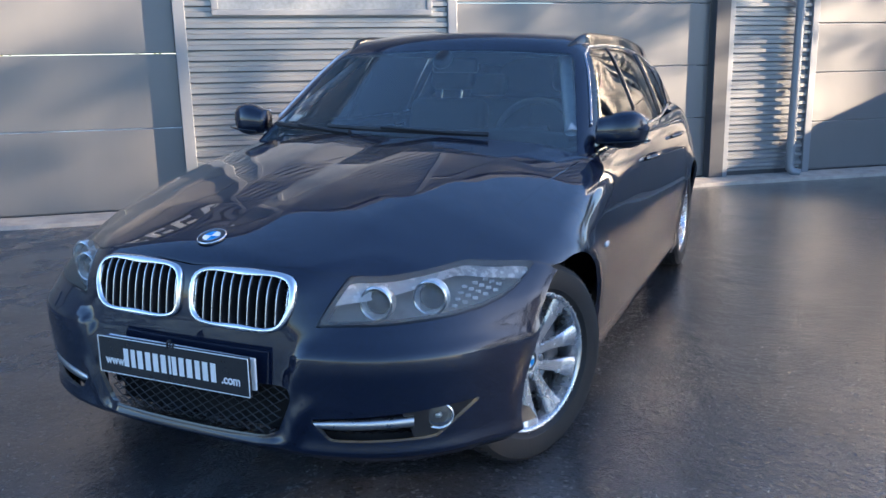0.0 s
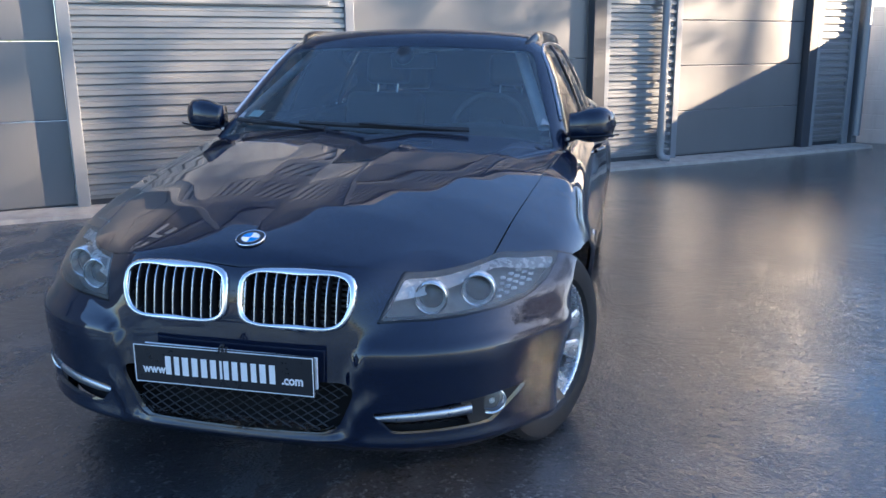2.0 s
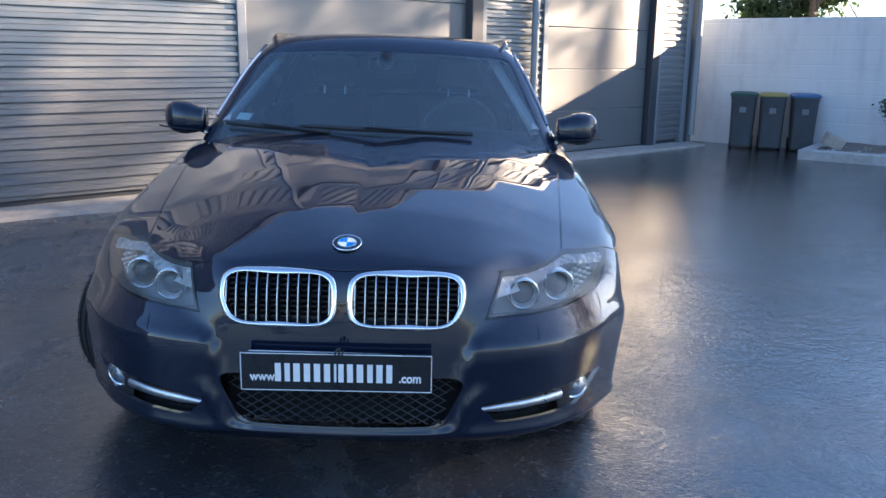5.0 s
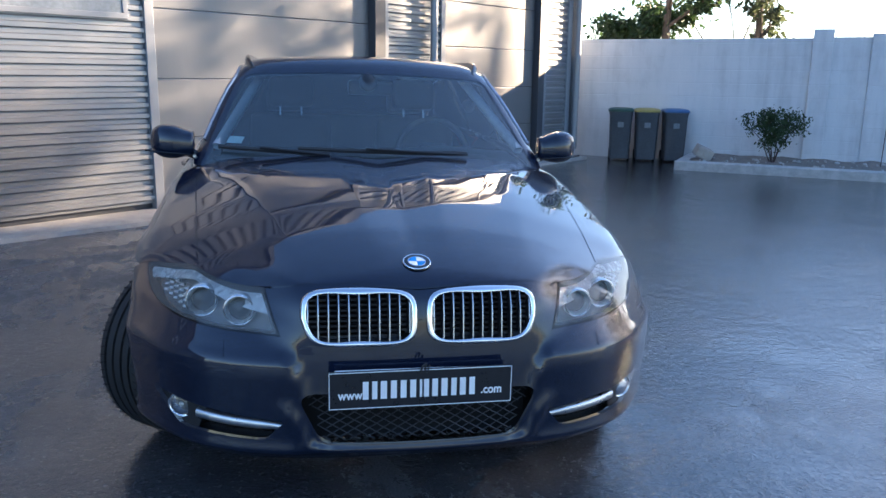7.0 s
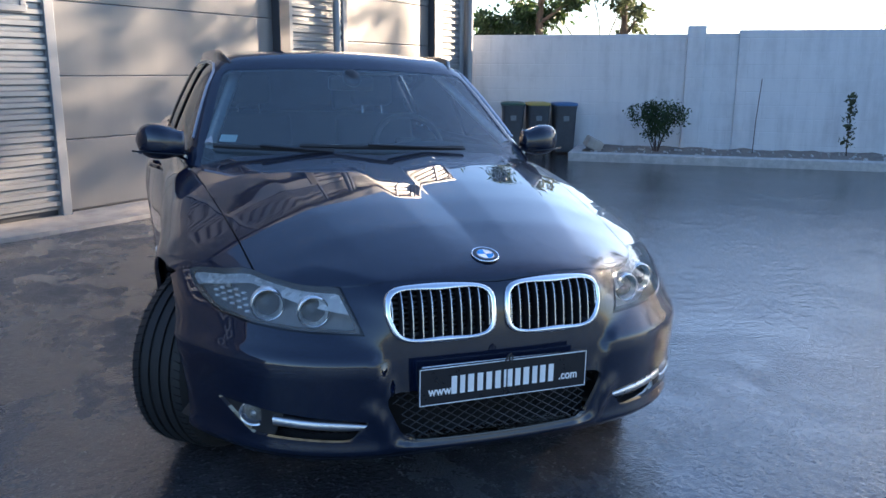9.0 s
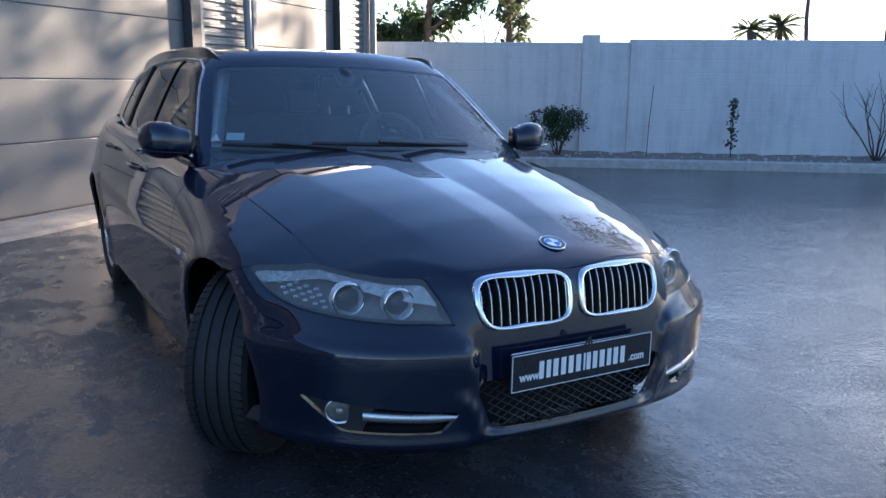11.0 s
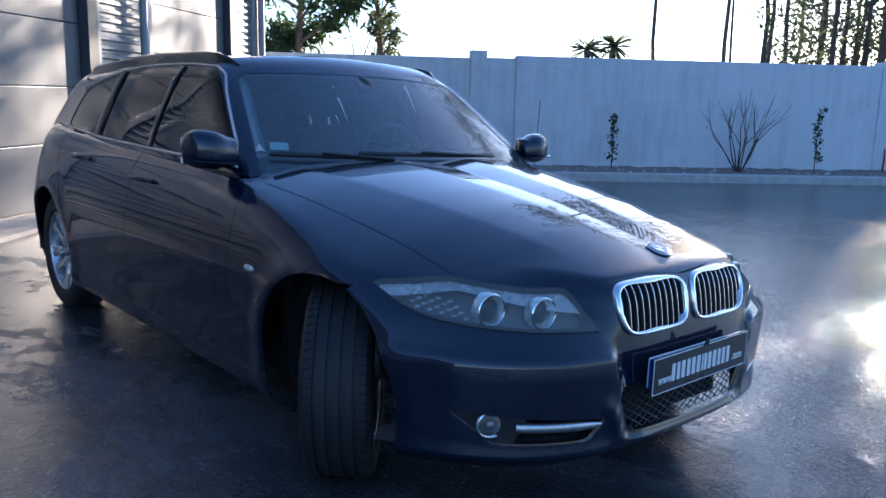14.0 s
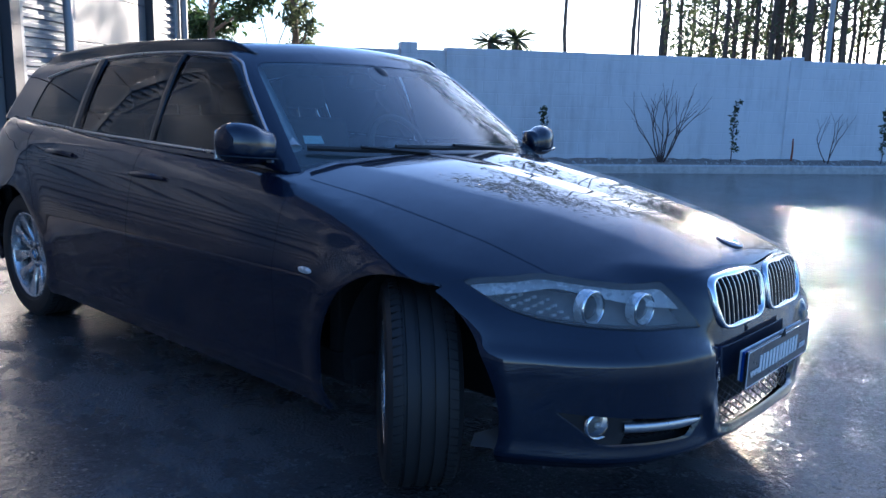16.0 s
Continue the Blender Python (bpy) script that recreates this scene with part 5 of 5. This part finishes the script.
# ---------------------------------------------------------------- bins and plants in the yard
def make_bin(r, q, lid, words, turn):
    m = YARD @ pose(r, q, 0, 0, 0, turn)
    b = tagged(empty("wheelie_bin", m), words, "bin", "wheelie bins")
    b.matrix_world = m
    bm = bmesh.new()
    rows = []
    for z, w, d in ((0.03, 0.145, 0.17), (0.04, 0.152, 0.18), (0.70, 0.172, 0.225), (0.72, 0.180, 0.235), (0.755, 0.182, 0.237), (0.755, 0.16, 0.21)):
        row = []
        for k in range(28):
            a = 2 * math.pi * k / 28
            ca, sa = math.cos(a), math.sin(a)
            row.append((w * math.copysign(abs(ca) ** 0.28, ca), d * math.copysign(abs(sa) ** 0.28, sa), z))
        rows.append(row)
    vs = grid_mesh(bm, rows, close_v=True)
    bm.faces.new(vs[0][::-1])
    bm.faces.new(vs[-1])
    crisp(part("bin_body", bm, BIN, b), 40)
    bm = bmesh.new()
    rows = []
    for z, k in ((0.758, 1.06), (0.775, 1.07), (0.80, 0.98), (0.812, 0.6)):
        rows.append([(0.184 * k * math.copysign(abs(math.cos(a)) ** 0.3, math.cos(a)), 0.24 * k * math.copysign(abs(math.sin(a)) ** 0.3, math.sin(a)), z) for a in (2 * math.pi * i / 28 for i in range(28))])
    vs = grid_mesh(bm, rows, close_v=True)
    bm.faces.new(vs[-1])
    bm.faces.new(vs[0][::-1])
    crisp(part("lid", bm, lid, b), 40)
    bm = bmesh.new()
    box(bm, -0.045, 0.045, -0.232, -0.226, 0.52, 0.60, 0.004)
    part("panel_mark", bm, simple("bin_mark", (0.16, 0.18, 0.2), 0.5), b)
    for s in (-1, 1):
        bm = bmesh.new()
        lathe(bm, [(s * 0.13, 0.03), (s * 0.13, 0.085), (s * 0.165, 0.085), (s * 0.165, 0.03)], "x", 20, Matrix.Translation((0, 0.16, 0.085)))
        part("bin_wheel", bm, RUBBER, b)
    bm = bmesh.new()
    tube(bm, [(-0.13, 0.24, 0.74), (-0.13, 0.28, 0.75), (0.13, 0.28, 0.75), (0.13, 0.24, 0.74)], 0.014, 8)
    part("handle", bm, BIN, b)


make_bin(-1.02, 0.98, BIN_GREEN, "dark grey wheelie bin with green lid by the wall", 14)
make_bin(-0.63, 1.04, BIN_YELLOW, "dark grey wheelie bin with yellow lid by the wall", 16)
make_bin(-0.22, 1.12, BIN_BLUE, "dark grey wheelie bin with blue lid by the wall", 18)


class Leaves:
    """Collects small folded leaves and makes them one mesh."""

    def __init__(self, seed):
        self.rnd = np.random.default_rng(seed)
        self.co = []

    def strew(self, centre, spread, count, size, thin=0.45):
        r = self.rnd
        c = np.array(centre) + r.normal(size=(count, 3)) * np.array(spread)
        a = r.normal(size=(count, 3))
        a /= np.linalg.norm(a, axis=1, keepdims=True)
        b = np.cross(a, r.normal(size=(count, 3)))
        b /= np.linalg.norm(b, axis=1, keepdims=True)
        n = np.cross(a, b)
        s = size * (0.6 + 0.8 * r.random((count, 1)))
        self.co.append(np.stack([c - a * s, c + b * s * thin + n * s * 0.15, c + a * s, c - b * s * thin + n * s * 0.15], 1).reshape(-1, 3))

    def part(self, name, material, parent=None):
        co = np.concatenate(self.co)
        me = bpy.data.meshes.new(name)
        me.from_pydata(co.tolist(), [], np.arange(len(co)).reshape(-1, 4).tolist())
        me.materials.append(material)
        ob = new(name, me)
        if parent:
            ob.parent = parent
        return ob


def branch(bm, p, d, length, r, depth, rnd, tips, spread=0.5, n=2, lift=0.12):
    """A forking limb; collects the tips."""
    pts, rad = [p], [r]
    q, v = p.copy(), d.normalized()
    for i in range(4):
        v = (v + Vector((rnd.gauss(0, 0.10), rnd.gauss(0, 0.10), rnd.gauss(0, 0.06) + lift * 0.2))).normalized()
        q = q + v * (length / 4)
        pts.append(q)
        rad.append(r * (1 - 0.45 * (i + 1) / 4))
    tube(bm, pts, rad, 5 if r < 0.02 else 8)
    tips.append(q)
    if depth:
        for k in range(n):
            w = (v + Vector((rnd.gauss(0, spread), rnd.gauss(0, spread), rnd.gauss(0, spread * 0.5) + lift))).normalized()
            branch(bm, pts[-1] if k else pts[-2], w, length * (0.62 + 0.2 * rnd.random()), r * 0.55, depth - 1, rnd, tips, spread, n, lift)


def plant(name, words, category, m, stems, height, r, depth, leaf, count, size, spread, seed, material, fan=0.35, n=2, group=""):
    rnd = random.Random(seed)
    thing = tagged(empty(name, m), words, category, group)
    thing.matrix_world = m
    bm, tips = bmesh.new(), []
    for i in range(stems):
        a = 2 * math.pi * (i + rnd.random() * 0.5) / stems
        d = Vector((math.cos(a) * fan, math.sin(a) * fan * 0.7, 1))
        branch(bm, Vector((math.cos(a) * r * 2, math.sin(a) * r * 2, -0.02)), d, height, r, depth, rnd, tips, 0.35, n)
    part("stem", bm, TWIG if height < 1 else BARK, thing)
    if leaf:
        bag = Leaves(seed)
        for p in tips:
            bag.strew(p, spread, count, size)
        bag.part("foliage", material, thing)
    return thing


plant("bush", "rounded evergreen bush in the planting strip", "bush", YARD @ pose(1.24, 0.72, 0.11) @ Matrix.Diagonal((0.70, 0.70, 0.86, 1)), 7, 0.40, 0.014, 2, True, 60, 0.03, (0.075, 0.07, 0.06), 3, LEAF_DARK, 0.5)
for i, (r, h) in enumerate(((3.88, 0.85), (7.36, 1.05), (10.4, 1.0), (13.3, 1.0))):
    rnd = random.Random(20 + i)
    m = YARD @ pose(r, 0.78, 0.11)
    sap = tagged(empty("sapling", m), "slender leafy sapling in the planting strip", "sapling", "wall saplings")
    sap.matrix_world = m
    bm = bmesh.new()
    pts = [Vector((rnd.gauss(0, 0.008), rnd.gauss(0, 0.008), h * k / 8)) for k in range(9)]
    tube(bm, pts, [0.009 - 0.0008 * k for k in range(9)], 6)
    part("stem", bm, TWIG, sap)
    bag = Leaves(20 + i)
    for k in range(13):
        bag.strew((rnd.gauss(0, 0.03), rnd.gauss(0, 0.02), h * (0.22 + 0.78 * k / 12)), (0.032, 0.03, 0.025), 11, 0.036, 0.55)
    bag.part("foliage", LEAF_OLIVE, sap)
plant("bare_shrub", "leafless many-stemmed shrub in the planting strip", "shrub", YARD @ pose(6.05, 0.8, 0.11), 9, 0.62, 0.014, 2, False, 0, 0, 0, 8, BARK, 0.5, 2, "bare shrubs")
plant("bare_shrub", "leafless young shrub in the planting strip", "shrub", YARD @ pose(9.3, 0.8, 0.11), 3, 0.5, 0.011, 2, False, 0, 0, 0, 9, BARK, 0.5, 2, "bare shrubs")
bm = bmesh.new()
tube(bm, [(0, 0, 0), (0.012, 0, 0.5), (0.05, 0.01, 1.1)], 0.006, 6)
tagged(part("garden_stake", bm, TWIG, at=YARD @ pose(2.62, 0.8, 0.1)), "thin wooden stake in the planting strip", "stake")
bm = bmesh.new()
tube(bm, [(0, 0, 0), (0.01, 0, 0.2), (0.0, 0.0, 0.42)], [0.02, 0.018, 0.012], 8)
tagged(part("rusty_stub", bm, RUST, at=YARD @ pose(8.85, 1.2, 0.1)), "short rusty stub beside the wall pier", "post")


# ---------------------------------------------------------------- trees beyond the wall
def polar(az, dist, z=0.0):
    return Matrix.Translation((dist * math.cos(radians(az)) - 1.5, dist * math.sin(radians(az)) - 1.2, z))


def leafy_tree(words, m, height, crown, count, size, seed, material, low=0.35):
    """Trunk, limbs and a crown of many small leaves in uneven clumps."""
    rnd = random.Random(seed)
    tree = tagged(empty("tree", m), words, "tree", "trees beyond the wall")
    tree.matrix_world = m
    bm, tips = bmesh.new(), []
    pts = [Vector((0.12 * rnd.gauss(0, 1) * k / 6, 0.12 * rnd.gauss(0, 1) * k / 6, height * 0.9 * k / 6)) for k in range(7)]
    tube(bm, pts, [0.15 - 0.02 * k for k in range(7)], 8)
    for k in range(10):
        t = low + (0.95 - low) * k / 9
        p = pts[min(6, int(t * 6))].lerp(pts[min(6, int(t * 6) + 1)], t * 6 % 1)
        a = rnd.random() * 6.3
        branch(bm, p, Vector((math.cos(a), math.sin(a), 0.7)), crown * (0.5 + 0.3 * rnd.random()), 0.05, 2, rnd, tips, 0.5)
    part("trunk", bm, BARK, tree)
    bag = Leaves(seed)
    for p in tips:
        bag.strew(p, (crown * 0.16, crown * 0.16, crown * 0.13), count, size)
    bag.part("crown", material, tree)
    return tree


leafy_tree("dense dark evergreen tree beyond the wall", polar(60.4, 20), 5.6, 1.15, 130, 0.085, 31, LEAF_DARK, 0.25)
leafy_tree("slender sparse tree beyond the wall", polar(54.9, 20.9), 5.4, 0.62, 20, 0.09, 33, LEAF_OLIVE, 0.3)
plant("bare_tree", "leafless thin-branched tree beyond the wall", "tree", polar(57.6, 22), 3, 2.2, 0.035, 2, False, 0, 0, 0, 12, BARK, 0.35)


def make_palm(az, dist, top, seed):
    rnd = random.Random(seed)
    m = polar(az, dist)
    palm = tagged(empty("palm_tree", m), "distant palm tree with drooping fronds", "palm", "distant palms")
    palm.matrix_world = m
    bm = bmesh.new()
    tube(bm, [(0, 0, 0), (0.05, 0, top * 0.5), (0, 0, top)], [0.25, 0.2, 0.2], 8)
    part("trunk", bm, BARK, palm)
    for i in range(30):
        a, e = rnd.random() * 6.3, rnd.uniform(-0.5, 1.3)
        bm = bmesh.new()
        prev = None
        for k in range(9):
            t = k / 8
            r = 2.5 * t * math.cos(e * (1 - 0.3 * t))
            z = top + 1.9 * t * math.sin(e) - 0.9 * t * t
            w = 0.16 * math.sin(math.pi * min(1, 0.12 + t * 0.95))
            c, s = math.cos(a), math.sin(a)
            now = [bm.verts.new((r * c - w * s, r * s + w * c, z - w * 0.5)), bm.verts.new((r * c, r * s, z)), bm.verts.new((r * c + w * s, r * s - w * c, z - w * 0.5))]
            if prev:
                bm.faces.new((prev[0], prev[1], now[1], now[0]))
                bm.faces.new((prev[1], prev[2], now[2], now[1]))
            prev = now
        part("frond", bm, LEAF_OLIVE, palm)


make_palm(39.4, 60, 4.9, 1)
make_palm(37.6, 62, 5.2, 2)


def gum_tree(az, dist, height, r, clumps, seed, bare=0.55):
    """A tall straight trunk with an open, clumped crown."""
    rnd = random.Random(seed)
    m = polar(az, dist)
    tree = tagged(empty("eucalyptus_tree", m), "tall slim eucalyptus with open clumped crown set to filter the sun", "tree", "wood beyond the wall")
    tree.matrix_world = m
    bm, tips = bmesh.new(), []
    lean = Vector((rnd.gauss(0, 0.25), rnd.gauss(0, 0.25), 0))
    pts = [lean * (k / 8) ** 2 * 2 + Vector((rnd.gauss(0, 0.06), rnd.gauss(0, 0.06), height * k / 8)) for k in range(9)]
    tube(bm, pts, [r * (1 - 0.085 * k) for k in range(9)], 8)
    for k in range(clumps):
        t = bare + (1 - bare) * rnd.random()
        i = min(7, int(t * 8))
        p = pts[i].lerp(pts[i + 1], t * 8 - i)
        a = rnd.random() * 6.3
        branch(bm, p, Vector((math.cos(a), math.sin(a), 0.8)), 1.0 + 1.2 * rnd.random(), r * 0.28, 1, rnd, tips, 0.5)
    part("trunk", bm, BARK, tree)
    bag = Leaves(seed)
    for p in tips:
        bag.strew(p, (0.55, 0.55, 0.42), 26, 0.16, 0.35)
    bag.part("crown", LEAF_OLIVE, tree)


gum_tree(35.5, 24.6, 12, 0.07, 14, 40, 0.42)
gum_tree(30.9, 24, 12, 0.075, 9, 41, 0.45)
gum_tree(30.6, 25, 12, 0.05, 7, 42, 0.5)
WOOD = random.Random(77)
# Counts and heights filter the sun; high crowns and az under 13 are unseen.
for first, last, count, clumps, low, rise in ((28.6, 25.2, 4, 4, 0.12, 0), (25.0, 22.4, 5, 9, 0.12, 0), (22.2, 19.5, 4, 14, 0.12, 2), (21.0, 8.0, 17, 26, 0.15, 2.5), (8.0, 0.0, 8, 16, 0.08, 0)):
    for i in range(count):
        az = first + (last - first) * (i + WOOD.random() * 0.8) / count
        gum_tree(az, 38 + 18 * WOOD.random(), 13.5 + rise + 5 * WOOD.random(), 0.10 + 0.08 * WOOD.random(), clumps, int(az * 100), low)


# Extra unseen high crowns, added to shade the hall's left end and the yard.
for i in range(13):
    gum_tree(25.0 - 9.0 * (i + 0.5 * WOOD.random()) / 13, 40 + 12 * WOOD.random(), 17 + 4 * WOOD.random(), 0.10, 8, 1030 + i, 0.5)


def make_thicket():
    """Low undergrowth behind the wall, too fine to count, with unseen foliage added elsewhere."""
    rnd = random.Random(9)
    bag = Leaves(9)
    for i in range(420):
        az = 30 - 34 * rnd.random()
        d = 44 + 20 * rnd.random()
        bag.strew(polar(az, d, 0.8 + 2.6 * rnd.random() ** 1.5).translation, (0.8, 0.8, 0.5), 16, 0.16)
    # Unseen foliage behind the camera, added for what the car reflects.
    for i in range(90):
        az = 120 + 200 * rnd.random()
        d = 38 + 20 * rnd.random()
        bag.strew(polar(az, d, 1.5 + 3.5 * rnd.random()).translation, (1.3, 1.3, 1.2), 50, 0.3)
    tagged(bag.part("thicket", LEAF_OLIVE), "low tangled undergrowth beyond the yard, with unseen foliage added behind", "undergrowth", kind="stuff")


make_thicket()
lamp_m = polar(18.3, 27)
street = tagged(empty("lamp_post", lamp_m), "pale grey round lamp post beyond the wall", "lamp post")
street.matrix_world = lamp_m
bm = bmesh.new()
tube(bm, [(0, 0, 0), (0, 0, 4.0), (0.02, 0, 8.0)], [0.09, 0.075, 0.05], 12)
part("mast", bm, GREY_POST, street, smooth=True)
bm = bmesh.new()
box(bm, -0.2, 0.5, -0.1, 0.1, 7.95, 8.07, 0.03)
part("lamp_head", bm, GREY_POST, street)
